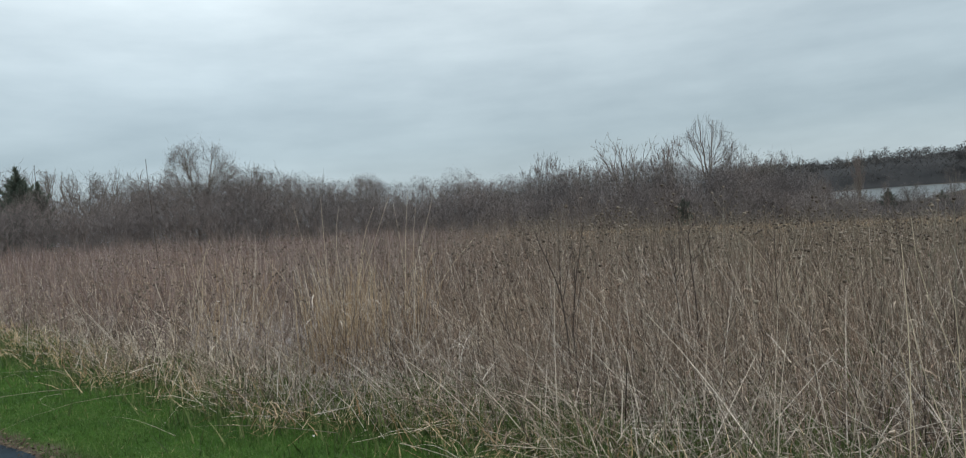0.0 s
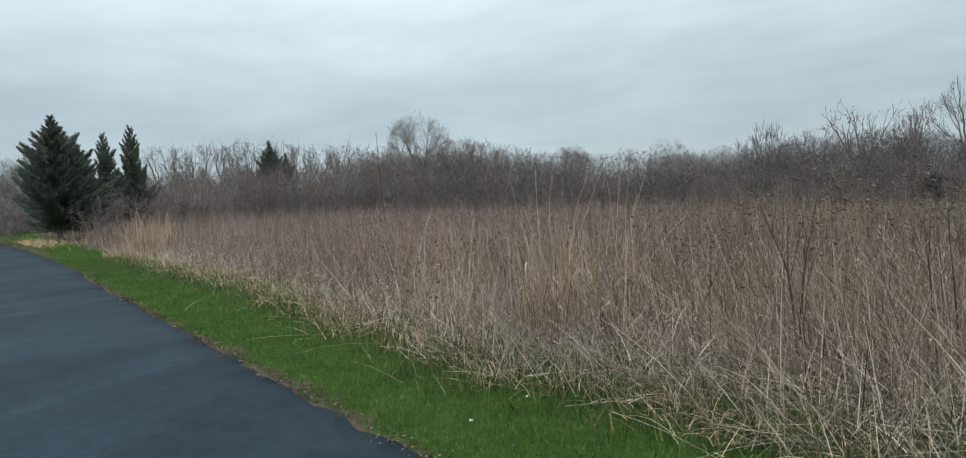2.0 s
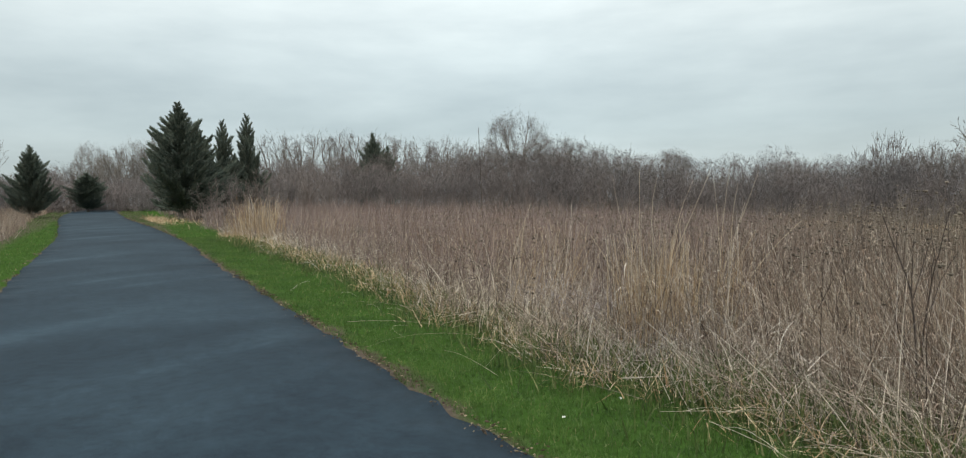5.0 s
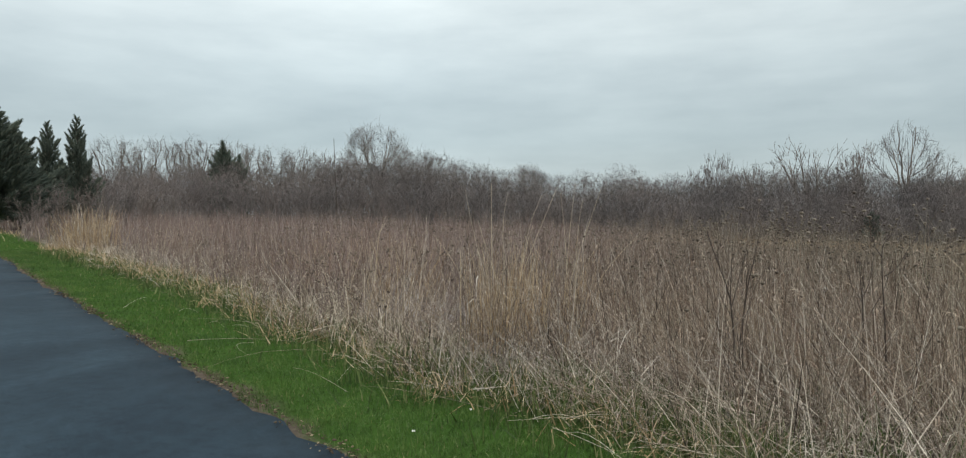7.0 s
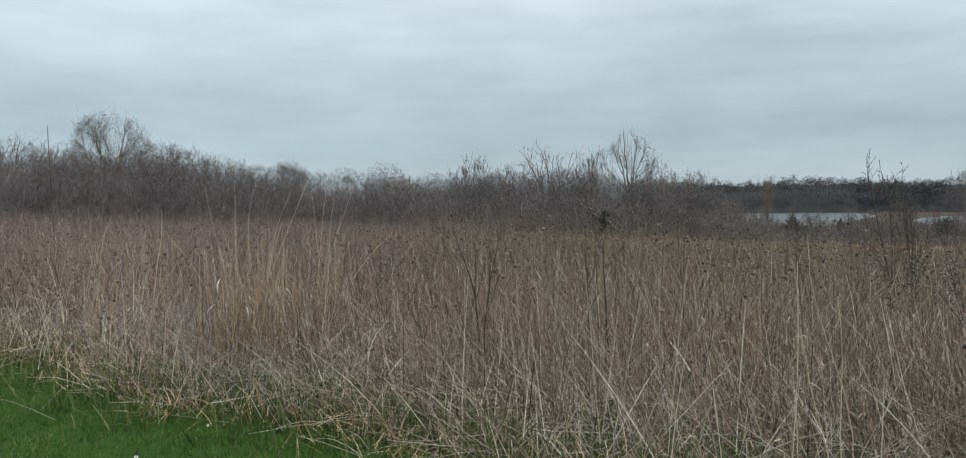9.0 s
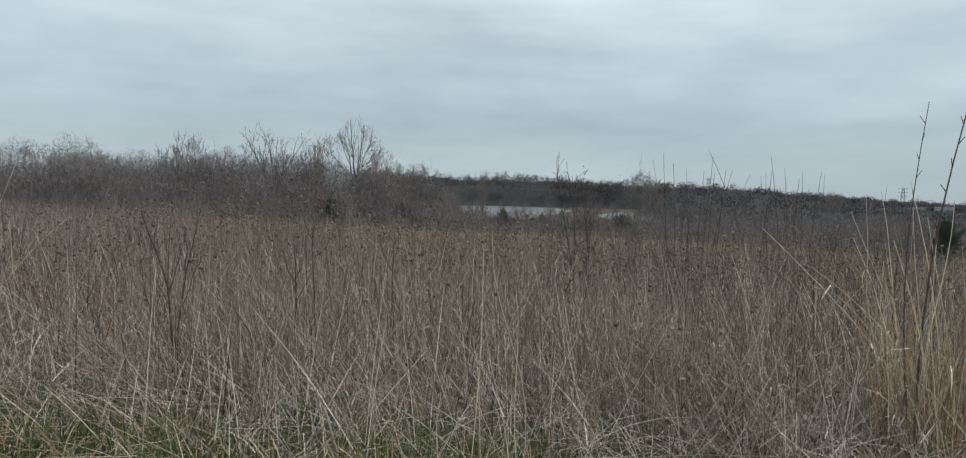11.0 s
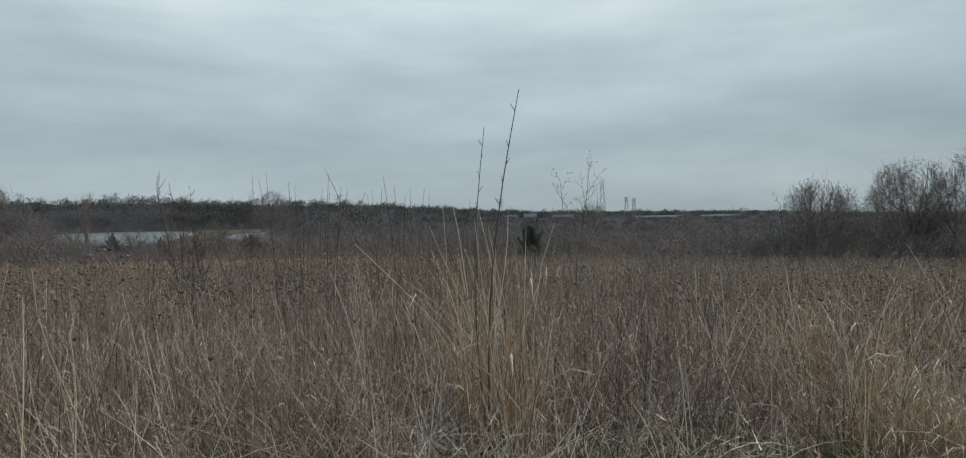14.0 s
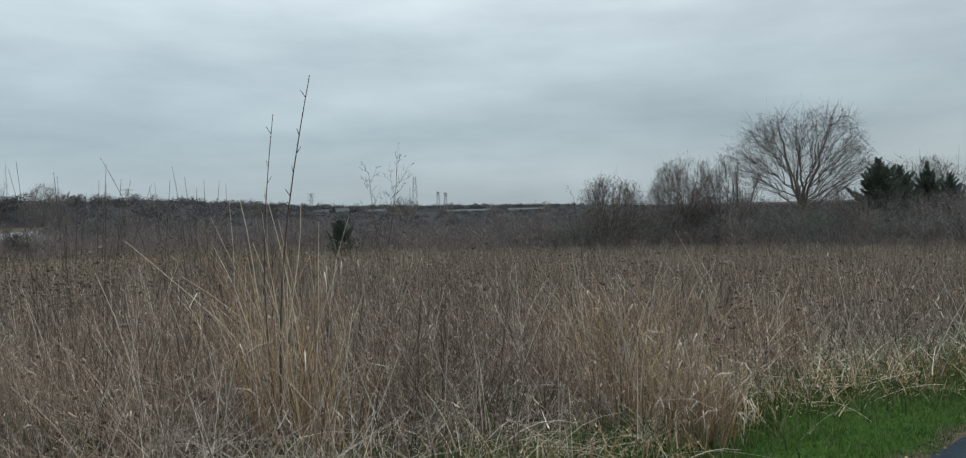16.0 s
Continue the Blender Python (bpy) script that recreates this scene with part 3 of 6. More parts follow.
def crown_tree(name, seed, fork, centre, across, up, leaders, limbs, boughs=8, twigs=6, radius=0.015, fine=0.0008, lowest=-0.2, uneven=0.14, crook=0.006, open_to=0.55):
    """A bare tree one metre high: leaders part at the fork, limbs leave them and end on an uneven rounded crown."""
    r = np.random.default_rng(seed)
    trunk, crown = [], []
    ph = r.uniform(0, 6.28, 5)

    def curve(a, b, bow, k, r0, r1, into, crooked=1.0):
        ctrl = a + (b - a) * 0.45 + bow
        pts = [(1 - t) ** 2 * a + 2 * t * (1 - t) * ctrl + t * t * b + (r.normal(0, crook * crooked, 3) if 0 < t < 1 else 0) for t in np.linspace(0, 1, k + 1)]
        rad = r0 + (r1 - r0) * np.linspace(0, 1, k + 1) ** 0.8
        into += [(pts[i], pts[i + 1], rad[i], rad[i + 1]) for i in range(k)]
        return pts, rad

    def skin(direction, reach):
        d = direction / np.linalg.norm(direction)
        a = math.atan2(d[1], d[0])
        lump = 1 + uneven * (0.55 * math.sin(2 * a + ph[0] + 2 * d[2]) + 0.5 * math.sin(3 * a + ph[1] - 4 * d[2]) + 0.45 * math.sin(5 * a + ph[2] + 5 * d[2]) + 0.4 * math.sin(7 * d[2] + ph[3]))
        return np.array([0, 0, centre]) + d * np.array([across, across, up if d[2] > 0 else up * 0.8]) * reach * lump

    top = np.array([0.004, 0, fork])
    curve(np.array([0, 0, -0.02]), top, np.array([0.004, 0, 0]), 3, radius * 1.15, radius * 0.9, trunk)
    main = []
    for i in range(leaders):
        a = i * 6.283 / leaders + ph[4] + r.normal(0, 0.25)
        tilt = open_to * r.uniform(0.45, 1.1)
        d0 = np.array([math.cos(a) * math.sin(tilt), math.sin(a) * math.sin(tilt), math.cos(tilt)])
        end = skin(d0 * np.array([1, 1, 1.1]), r.uniform(0.82, 0.98))
        main.append((a, *curve(top - np.array([0, 0, 0.04 * r.uniform(0, 1)]), end, np.array([d0[0] * 0.03, d0[1] * 0.03, 0.02]), 9, radius * r.uniform(0.55, 0.8), fine * 1.6, trunk)))
    for i in range(limbs):
        lift = lowest + (0.98 - lowest) * ((i + r.uniform(0, 1)) / limbs)
        a = i * 2.399 + r.normal(0, 0.25)
        c = math.sqrt(max(0.04, 1 - lift * lift))
        d0 = np.array([math.cos(a) * c, math.sin(a) * c, lift])
        end = skin(d0, r.uniform(0.86, 1.0))
        best = min(main, key=lambda m: abs((m[0] - a + 3.1416) % 6.2832 - 3.1416) + r.uniform(0, 0.7))
        q = int(np.clip((0.05 + 0.62 * (lift - lowest) / (1 - lowest)) * 9 * r.uniform(0.7, 1.2), 0, 6))
        root = best[1][q]
        span = np.linalg.norm(end - root)
        pts, rad = curve(root, end, np.array([d0[0] * 0.03, d0[1] * 0.03, -0.05 * span]), 6, best[2][q] * r.uniform(0.36, 0.58), fine * 1.4, trunk)
        for j in range(boughs):
            t = 0.2 + 0.76 * (j + r.uniform(0, 1)) / boughs
            w = min(int(t * 6), 5)
            e2 = skin(d0 + r.normal(0, 0.34, 3) * (1.3 - t), r.uniform(0.82, 1.03))
            p2, r2 = curve(pts[w], pts[w] + (e2 - pts[w]) * r.uniform(0.65, 1), np.array([0, 0, 0.012]), 4, rad[w] * 0.55, fine, crown)
            for _ in range(twigs):
                v = r.integers(0, 5)
                e3 = skin((p2[-1] - np.array([0, 0, centre])) / np.array([across, across, up]) + r.normal(0, 0.17, 3), r.uniform(0.84, 1.02))
                p3, r3 = curve(p2[v], p2[v] + (e3 - p2[v]) * r.uniform(0.35, 1), np.array([0, 0, 0.006]), 2, max(r2[v] * 0.55, fine), fine * 0.8, crown, 0.6)
                for b in (p3[1], p3[2]):
                    crown.append((b, b + (p3[2] - p3[1]) * 0.4 + r.normal(0, 0.016, 3) + np.array([0, 0, 0.010]), fine * 0.8, fine * 0.45))
    return mesh_of(name + "_trunk", *segs(trunk, 6), M_BARK, True), mesh_of(name + "_crown", *slivers(crown, r), M_TWIG)


SHRUB = dict(stems=8, stem_lean=0.5, trunk=0.95, r=0.009, segs=[4, 2, 1, 1], wiggle=[0.09, 0.15, 0.2], lift=0.08, count=[8, 6, 2], **{"from": [0.08, 0.1, 0.1]},
             angle=[33, 36, 36], ratio=[0.40, 0.5, 0.6], thin=0.55, min_r=0.0024, trunk_levels=0)
SAPLING = dict(stems=2, stem_lean=0.40, trunk=0.95, r=0.0078, segs=[6, 3, 2, 1], wiggle=[0.05, 0.12, 0.15], lift=0.08, count=[8, 4, 2], **{"from": [0.3, 0.2]},
               angle=[36, 40], ratio=[0.24, 0.5], thin=0.5, min_r=0.0023)

TREES = {
    "vase": [crown_tree("vase", 5, 0.31, 0.60, 0.50, 0.40, 6, 24, 11, 8, 0.019, 0.00055, 0.02, 0.09, 0.011, 0.62), crown_tree("vase", 6, 0.30, 0.62, 0.38, 0.38, 5, 18, 10, 9, 0.014, 0.0007, -0.3, 0.08, 0.008, 0.8)],
    "upright": [crown_tree("upright", 15, 0.34, 0.64, 0.33, 0.35, 4, 11, 7, 5, 0.017, 0.0010, -0.3, 0.14, 0.006, 0.75)],
    "dome": [crown_tree("dome", 7 + i, 0.10, 0.48, 0.50, 0.50, 7, 18, 9, 9, 0.015, 0.0010, -0.2, 0.10, 0.010, 1.1) for i in range(2)],
    "round": [crown_tree("round", s, 0.22, 0.56, 0.40, 0.43, 5, 14, 8, 9, 0.015, 0.0011, -0.35, 0.14, 0.009, 0.9) for s in (31, 32, 33)],
    "crooked": [crown_tree("crooked", s, 0.28, 0.64, 0.34, 0.36, 4, 10, 6, 6, 0.021, 0.0010, -0.35, 0.18, 0.013, 0.85) for s in (41, 42, 43, 44)],
    "gaunt": [fork_tree("gaunt", 47, 5, 4, 0.75, 0.48, 0.76, 0.16, 0.10, 0.34, 0.3, 0.018, 0.0020, 0.06, 2, 0.4, apart=0.008)],
    "poplar": [fork_tree("poplar", s, 7, 5, 0.30, 0.24, 0.75, 0.28, 0.05, 0.12, 0.32, 0.013, 0.0011, 0.045, 3, 0.8, mat=M_RED, apart=0.008) for s in (51, 52)],
    "shrub": [tree_meshes("shrub", s, SHRUB, m) for s, m in ((61, M_SCRUB), (62, M_SCRUB), (63, M_RED), (64, M_SCRUB))],
    "vee": [tree_meshes("vee", 73, dict(SAPLING, fan=0.0, stem_lean=0.13, r=0.0045, count=[9, 4, 2], ratio=[0.27, 0.5], min_r=0.0012), M_STALK, M_STALK)],
    "sapling": [tree_meshes("sapling", s, SAPLING, M_STALK, M_STALK) for s in (71, 72)],
}
WORDS = {
    "vase": ("large_tree", "tall bare vase-shaped tree at the meadow's edge", "tree"),
    "upright": ("bare_tree", "bare upright tree with a narrow crown above the scrub", "tree"),
    "dome": ("bare_tree", "bare round-crowned grey tree at the meadow's edge", "tree"),
    "round": ("bare_tree", "bare round-crowned grey tree above the scrub", "tree"),
    "crooked": ("bare_tree", "bare crooked tree with gnarled limbs above the scrub", "tree"),
    "poplar": ("bare_tree", "bare upright multi-stemmed tree with reddish twigs", "tree"),
    "shrub": ("scrub_bush", "leafless brown scrub bush behind the meadow", "bush"),
    "gaunt": ("bare_tree", "gaunt bare tree with few open limbs above the scrub", "tree"),
    "vee": ("sapling", "slender bare sapling with two spreading stems in the meadow", "sapling"),
    "sapling": ("sapling", "slender bare sapling standing in the dry meadow", "sapling"),
}


def plant(kind, az, d, height, which=0, group="", wide=1.0, turn=None):
    x, y = xy(az, d)
    t, c = TREES[kind][which % len(TREES[kind])]
    name, label, cat = WORDS[kind]
    e = thing(name, x, y, gz(x, y), label, cat, group)
    e.matrix_world = pose(x, y, gz(x, y), 0, 0, rng.uniform(0, 360) if turn is None else turn) @ Matrix.Diagonal((height * wide, height * wide, height, 1))
    part("trunk", t, e)
    part("crown", c, e)
    return e


def by_top(kind, az, d, el, **kw):
    """A tree whose top stands el degrees above eye level."""
    x, y = xy(az, d)
    return plant(kind, az, d, 1.45 + d * math.tan(radians(el)) - gz(x, y), **kw)


def cedar_mesh(name, seed, spread, boughs, widest=0.3, sweep=0.7, lumpy=0.3, taper=0.85):
    """Trunk and foliage of an evergreen one metre high: upswept boughs clad in overlapping feathery plumes."""
    r = np.random.default_rng(seed)
    tr = segs([(np.array([0, 0, -0.02]), np.array([0.005, 0, 0.5]), 0.020, 0.013), (np.array([0.005, 0, 0.5]), np.array([0, 0, 0.97]), 0.013, 0.002)], 6)
    C, D, S, limbs = [], [], [], []
    f = np.linspace(0, 1, 6)[:, None]
    ph = r.uniform(0, 6.28, 4)
    for i in range(boughs):
        z = 0.11 + 0.87 * ((i + r.uniform(0, 1)) / boughs)
        a = i * 2.399 + r.normal(0, 0.3)
        form = min(1.0, (z / widest) ** 1.3 + 0.12) * ((1 - z) / (1 - widest) if z > widest else 1.0) ** taper
        lump = 1 + lumpy * (0.6 * math.sin(2 * a + ph[0] + 9 * z) + 0.5 * math.sin(3 * a + ph[1] - 14 * z)) + r.normal(0, 0.12)
        long = r.uniform(0, 1) < 0.22
        reach = spread * form * (0.62 if z > 0.86 else 1.0) * np.clip(lump, 0.6, 1.15) * (1.28 if long else 0.9) + 0.012
        rise = sweep * (0.35 + 0.9 * z) * f + 0.30 * f ** 3 - 0.2 * (1 - z) ** 2 * f
        pts = np.array([0, 0, z - 0.35 * reach * sweep * (0.35 + 0.9 * z)]) + reach * np.concatenate([np.cos(a) * f, np.sin(a) * f, rise], 1)
        pts[:, 2] = np.maximum(pts[:, 2], 0.02)
        limbs += [(pts[k], pts[k + 1], 0.0042 - 0.0007 * k, 0.0036 - 0.0007 * k) for k in range(5)]
        cnt = int(16 + 1700 * reach)
        t = r.uniform(0.12, 1.0, cnt) ** 0.8 * 5
        k = np.minimum(t.astype(int), 4)
        axis = pts[k + 1] - pts[k]
        axis /= np.linalg.norm(axis, axis=1, keepdims=True)
        out = r.normal(0, 1, (cnt, 3)) * np.array([1, 1, 0.7])
        width = ((0.24 * (1 - t / 5) + 0.012) * min(reach, 0.19))[:, None]
        C.append(pts[k] + (pts[k + 1] - pts[k]) * (t - k)[:, None] + out * width)
        D.append(axis * 1.0 + out * 0.28 + np.array([0, 0, 0.30]))
        S.append(r.uniform(0.010, 0.028, cnt) * (1.0 - 0.35 * z))
    C, D, S = np.concatenate(C), np.concatenate(D), np.concatenate(S)
    C[:, 2] = np.maximum(C[:, 2], 0.015)
    D /= np.linalg.norm(D, axis=1, keepdims=True)
    side = np.cross(D, r.normal(0, 1, D.shape))
    side /= np.linalg.norm(side, axis=1, keepdims=True)
    P = np.stack([C - D * S[:, None], C + D * S[:, None] * 1.2], 1)
    W = np.stack([S * 0.30, S * 0.05], 1)
    return mesh_of(name + "_trunk", *joined([tr, segs(limbs, 6)]), M_BARK), mesh_of(name + "_foliage", *ribbons(P, W, side), M_CEDAR)


CEDARS = [cedar_mesh("cedar", 81, 0.345, 125, 0.27, 0.26, 0.26, 0.95), cedar_mesh("cedar", 82, 0.21, 70, 0.25, 0.9, 0.42, 1.0), cedar_mesh("cedar", 83, 0.36, 120, 0.2, 0.32, 0.24, 0.95), cedar_mesh("pine", 84, 0.28, 110, 0.35, 0.3, 0.35, 0.75), cedar_mesh("juniper", 85, 0.29, 100, 0.42, 0.7, 0.3, 0.45)]


def cedar(az, d, el, which, label, wide=1.0, drop=0.0):
    x, y = xy(az, d)
    z = gz(x, y) - drop
    h = 1.45 + d * math.tan(radians(el)) - z
    e = thing("cedar_tree", x, y, z, label, "evergreen tree", "cedars beside the path")
    e.matrix_world = pose(x, y, z, 0, 0, rng.uniform(0, 360)) @ Matrix.Diagonal((h * wide, h * wide, h, 1))
    t, f = CEDARS[which]
    part("trunk", t, e)
    part("foliage", f, e)


cedar(-48.5, 45, 7.85, 0, "broad dark green cedar beside the path's bend", 1.0)
cedar(-47.1, 46.5, 5.8, 2, "dark green cedar crowded against a taller one", 0.85)
cedar(-45.4, 48, 6.6, 1, "narrow pointed dark green cedar with a sparse top", 1.05)
cedar(-43.6, 49, 7.1, 1, "slender spiky dark green cedar", 1.0)
cedar(-58.0, 52, 4.4, 2, "shaggy dark green cedar across the path", 0.95)
cedar(-54.6, 66, 2.5, 3, "small spreading dark green cedar beyond the path", 1.7)
cedar(-33.8, 86, 5.75, 2, "broad dark green cedar among bare scrub", 0.75)
cedar(-32.6, 86, 4.7, 1, "short dark green cedar among bare scrub", 1.1)
cedar(16.2, 73, -0.1, 3, "low dark green cedar in front of the scrub", 1.2)
cedar(62.6, 37.6, -0.55, 4, "small rounded dark green juniper in the meadow", 0.9)
cedar(40.0, 68, -0.9, 4, "small dark green juniper near the pond", 1.0)
cedar(30.4, 74, -0.5, 2, "small dark green juniper near the pond", 1.0)
cedar(33.6, 74, -0.9, 2, "small dark green juniper near the pond", 1.0)
for i, (az, el) in enumerate([(103.6, 2.95), (104.9, 2.35), (106.5, 2.5), (107.8, 1.65), (109.6, 1.9), (112.0, 2.8)]):
    cedar(az, 92 + 3 * (i % 3), el, (3, 3, 2, 3, 3, 2)[i], "dark green conifer in a group behind the meadow", (1.05, 0.9, 0.75, 0.9, 0.9, 0.9)[i])

# named trees above the scrub
for az, d, el, w in ((-57.6, 92, 3.0, 0), (-55.6, 95, 3.3, 1), (-53.3, 96, 3.4, 2), (-51.0, 98, 3.6, 0), (-49.6, 96, 3.6, 1), (-61.0, 84, 3.4, 2)):
    by_top("round", az, d, el, which=w, wide=1.3)
for az, d, el in ((-46.4, 44, 2.3), (-44.9, 45, 2.7), (-43.4, 46, 2.9), (-42.0, 48, 2.8), (-40.6, 50, 2.9), (-39.2, 53, 2.8)):
    by_top("shrub", az, d, el, which=int(az * 2) % 4, group="scrub behind the meadow", wide=1.2)
by_top("dome", -54.3, 125, 4.8, which=0, wide=0.62)
by_top("round", -51.6, 122, 5.0, which=1, wide=0.7)
by_top("round", -50.4, 120, 5.1, which=2, wide=0.7)
by_top("dome", -53.4, 128, 4.3, which=1, wide=0.5)
by_top("round", -49.6, 118, 5.2, which=0, wide=0.8)
by_top("round", -52.6, 118, 4.4, which=2, wide=0.8)
by_top("dome", -56.9, 130, 2.9, which=1, wide=0.7)
by_top("gaunt", -60.6, 50, 5.0, wide=0.6)
for az, el, w in ((-41.4, 5.9, 0), (-40.2, 5.5, 3), (-39.2, 6.1, 1), (-37.2, 6.15, 2), (-35.8, 6.15, 0), (-34.6, 5.8, 3), (-32.9, 5.9, 1), (-31.4, 5.75, 2), (-29.7, 5.5, 0), (-28.2, 5.4, 3), (-27.2, 5.45, 1), (-25.8, 4.9, 2), (-24.3, 4.5, 0)):
    by_top("crooked", az, 98 + 4 * (w % 3), el, which=w, group="trees on the skyline", wide=0.95)
by_top("vase", -21.9, 88, 7.3, which=1, wide=1.05, turn=0)
by_top("round", -18.6, 92, 5.5, which=0, wide=0.9)
by_top("round", -16.6, 92, 5.0, which=1, wide=0.9)
by_top("round", -13.6, 94, 4.0, which=2, wide=0.9)
by_top("round", -9.8, 96, 3.85, which=0, wide=1.1)
by_top("poplar", -0.4, 92, 3.8, which=0, wide=0.9)
by_top("poplar", 4.3, 90, 4.6, which=0, wide=0.95)
by_top("poplar", 5.4, 91, 4.45, which=1, wide=1.0)
by_top("poplar", 6.4, 91, 4.0, which=0, wide=1.0)
by_top("crooked", 8.0, 90, 4.0, which=2, wide=0.9)
by_top("crooked", 9.1, 90, 4.0, which=3, wide=0.8)
by_top("gaunt", 11.8, 86, 5.5, wide=0.95, turn=10)
by_top("round", 13.2, 90, 3.4, which=1, wide=0.9)
by_top("poplar", 15.2, 88, 4.95, which=1, wide=1.1)
by_top("poplar", 14.4, 89, 4.0, which=0, wide=1.1)
by_top("upright", 18.2, 86, 6.3, wide=0.85, turn=0)
by_top("crooked", 20.2, 90, 4.3, which=0, wide=0.6)
by_top("round", 22.2, 95, 3.1, which=1, wide=0.9)
by_top("round", 23.6, 95, 2.9, which=2, wide=0.9)
by_top("vase", 98.5, 70, 6.95, which=0, wide=1.06, turn=-98)
by_top("dome", 84.6, 62, 2.5, which=0, wide=0.98)
by_top("round", 84.2, 63, 2.4, which=2, wide=1.25)
by_top("vase", 90.4, 66, 3.7, which=1, wide=1.15)
by_top("dome", 89.4, 67, 3.0, which=0, wide=0.8)
by_top("round", 92.9, 66, 3.6, which=2, wide=0.75)
by_top("crooked", 94.4, 68, 3.3, which=1, wide=0.9)
by_top("dome", 100.5, 75, 1.6, which=0, wide=1.0)
by_top("round", 105.6, 110, 3.0, which=1, wide=1.1)
by_top("round", 107.2, 110, 2.8, which=2, wide=1.1)
by_top("dome", 41.6, 190, 2.75, which=0, wide=0.8)
by_top("dome", 67.4, 260, 1.3, which=1, wide=1.0)
by_top("dome", 55.4, 300, 1.35, which=0, wide=0.8)
by_top("poplar", 28.6, 190, 2.5, which=1, wide=0.9)
# bare trees standing between the meadow and the pond
for az, d, el, kind, w in ((26.4, 74, 1.2, "poplar", 0.7), (28.2, 70, 0.1, "round", 1.0), (30.3, 68, 0.5, "poplar", 0.6), (31.8, 72, -0.2, "round", 1.1), (34.2, 70, 0.9, "crooked", 0.5), (35.9, 70, -0.1, "round", 1.1),
                           (37.8, 72, 0.5, "round", 1.0), (39.5, 74, 0.2, "poplar", 0.8), (43.6, 78, 0.6, "round", 1.1), (46.5, 80, 0.8, "round", 1.2), (49.0, 82, 0.4, "crooked", 0.8), (52.8, 84, 0.2, "round", 1.2), (59.0, 88, 0.0, "round", 1.1), (75.5, 84, 0.3, "round", 1.2)):
    by_top(kind, az, d, el, which=int(az) % 2, wide=w)
for az, d, el in ((57.6, 420, 0.8), (64.4, 450, 0.7), (66.0, 450, 0.5), (70.9, 470, 0.55), (74.6, 480, 0.5), (79.0, 480, 0.55), (48.6, 330, 1.6)):
    by_top("dome", az, d, el, which=int(d) // 10 % 2, wide=1.0)
# the slender saplings in the meadow
plant("vee", 66.4, 21.0, 4.0, wide=0.9, turn=-66.4)
plant("sapling", 37.5, 10.0, 2.25, which=1, wide=0.7, turn=200)
plant("sapling", 38.6, 10.6, 2.1, which=0, wide=0.65, turn=100)
plant("sapling", 41.6, 10.2, 2.3, which=1, wide=0.14, turn=20)
plant("sapling", 78.6, 42.0, 3.7, which=1, wide=0.6, turn=60)
plant("vee", 83.2, 13.8, 2.45, wide=0.8, turn=-60)

# scrub: rows of leafless bushes in a thicket of fine twigs, tops given by azimuth
SC_AZ = [-62, -46, -40, -34, -26, -22, -17, -13, -9, -6, -2, 2, 8, 14, 20, 24, 28]
SC_EL = [2.6, 3.4, 3.7, 4.0, 4.2, 4.5, 4.4, 3.9, 3.6, 2.95, 3.1, 2.6, 3.0, 2.9, 2.5, 1.8, 0.2]
SR_AZ = [22, 25, 28, 36, 42, 46, 50, 58, 70, 78, 82, 92, 100, 110, 118]
SR_EL = [1.0, 0.2, -0.55, -0.62, -0.5, -0.3, -0.25, -0.45, -0.7, -0.5, 0.3, 0.7, 0.5, 0.4, 0.4]
for row, (d, k, step) in enumerate(((68, 0.45, 2.6), (78, 0.85, 2.3), (88, 1.05, 2.1), (97, 1.1, 2.1))):
    az = -46.0 + 0.7 * row
    while az < 26:
        el = float(np.interp(az, SC_AZ, SC_EL)) * k * rng.uniform(0.72, 0.98) - (1.0 if k < 0.5 else 0.0) + 0.1
        by_top("shrub", az, d + rng.uniform(-3, 3), el, which=int(rng.integers(4)), group="scrub behind the meadow", wide=rng.uniform(0.8, 1.2))
        az += step * rng.uniform(0.75, 1.25)
for row, (d, k, step) in enumerate(((63, 0.5, 3.6), (74, 0.0, 3.2))):
    az = 25.0 + 0.9 * row
    while az < 118:
        el = float(np.interp(az, SR_AZ, SR_EL)) - k + rng.uniform(-0.35, 0.4)
        by_top("shrub", az, d + rng.uniform(-3, 3), el, which=int(rng.integers(4)), group="low scrub behind the meadow", wide=rng.uniform(0.9, 1.5))
        az += step * rng.uniform(0.75, 1.25)
az = 24.5
while az < 44:
    by_top("shrub", az, rng.uniform(64, 74), rng.uniform(-1.0, -0.35) + (0.35 if az < 29.5 else 0.0), which=int(rng.integers(4)), group="low scrub before the pond", wide=rng.uniform(0.8, 1.5))
    az += rng.uniform(0.6, 1.3)
for az, d, el in ((-50.5, 72, 2.0), (-52.5, 75, 2.2), (-54.5, 80, 2.0), (-56.6, 74, 1.8), (-58.8, 70, 2.0), (-60.8, 66, 2.2), (-63, 66, 2.0), (-47.5, 60, 2.6), (-44.5, 60, 2.8), (-42, 62, 2.9), (-39.5, 64, 3.0), (-37.5, 62, 2.4)):
    by_top("shrub", az, d, el, which=int(rng.integers(4)), group="scrub behind the meadow", wide=0.9)


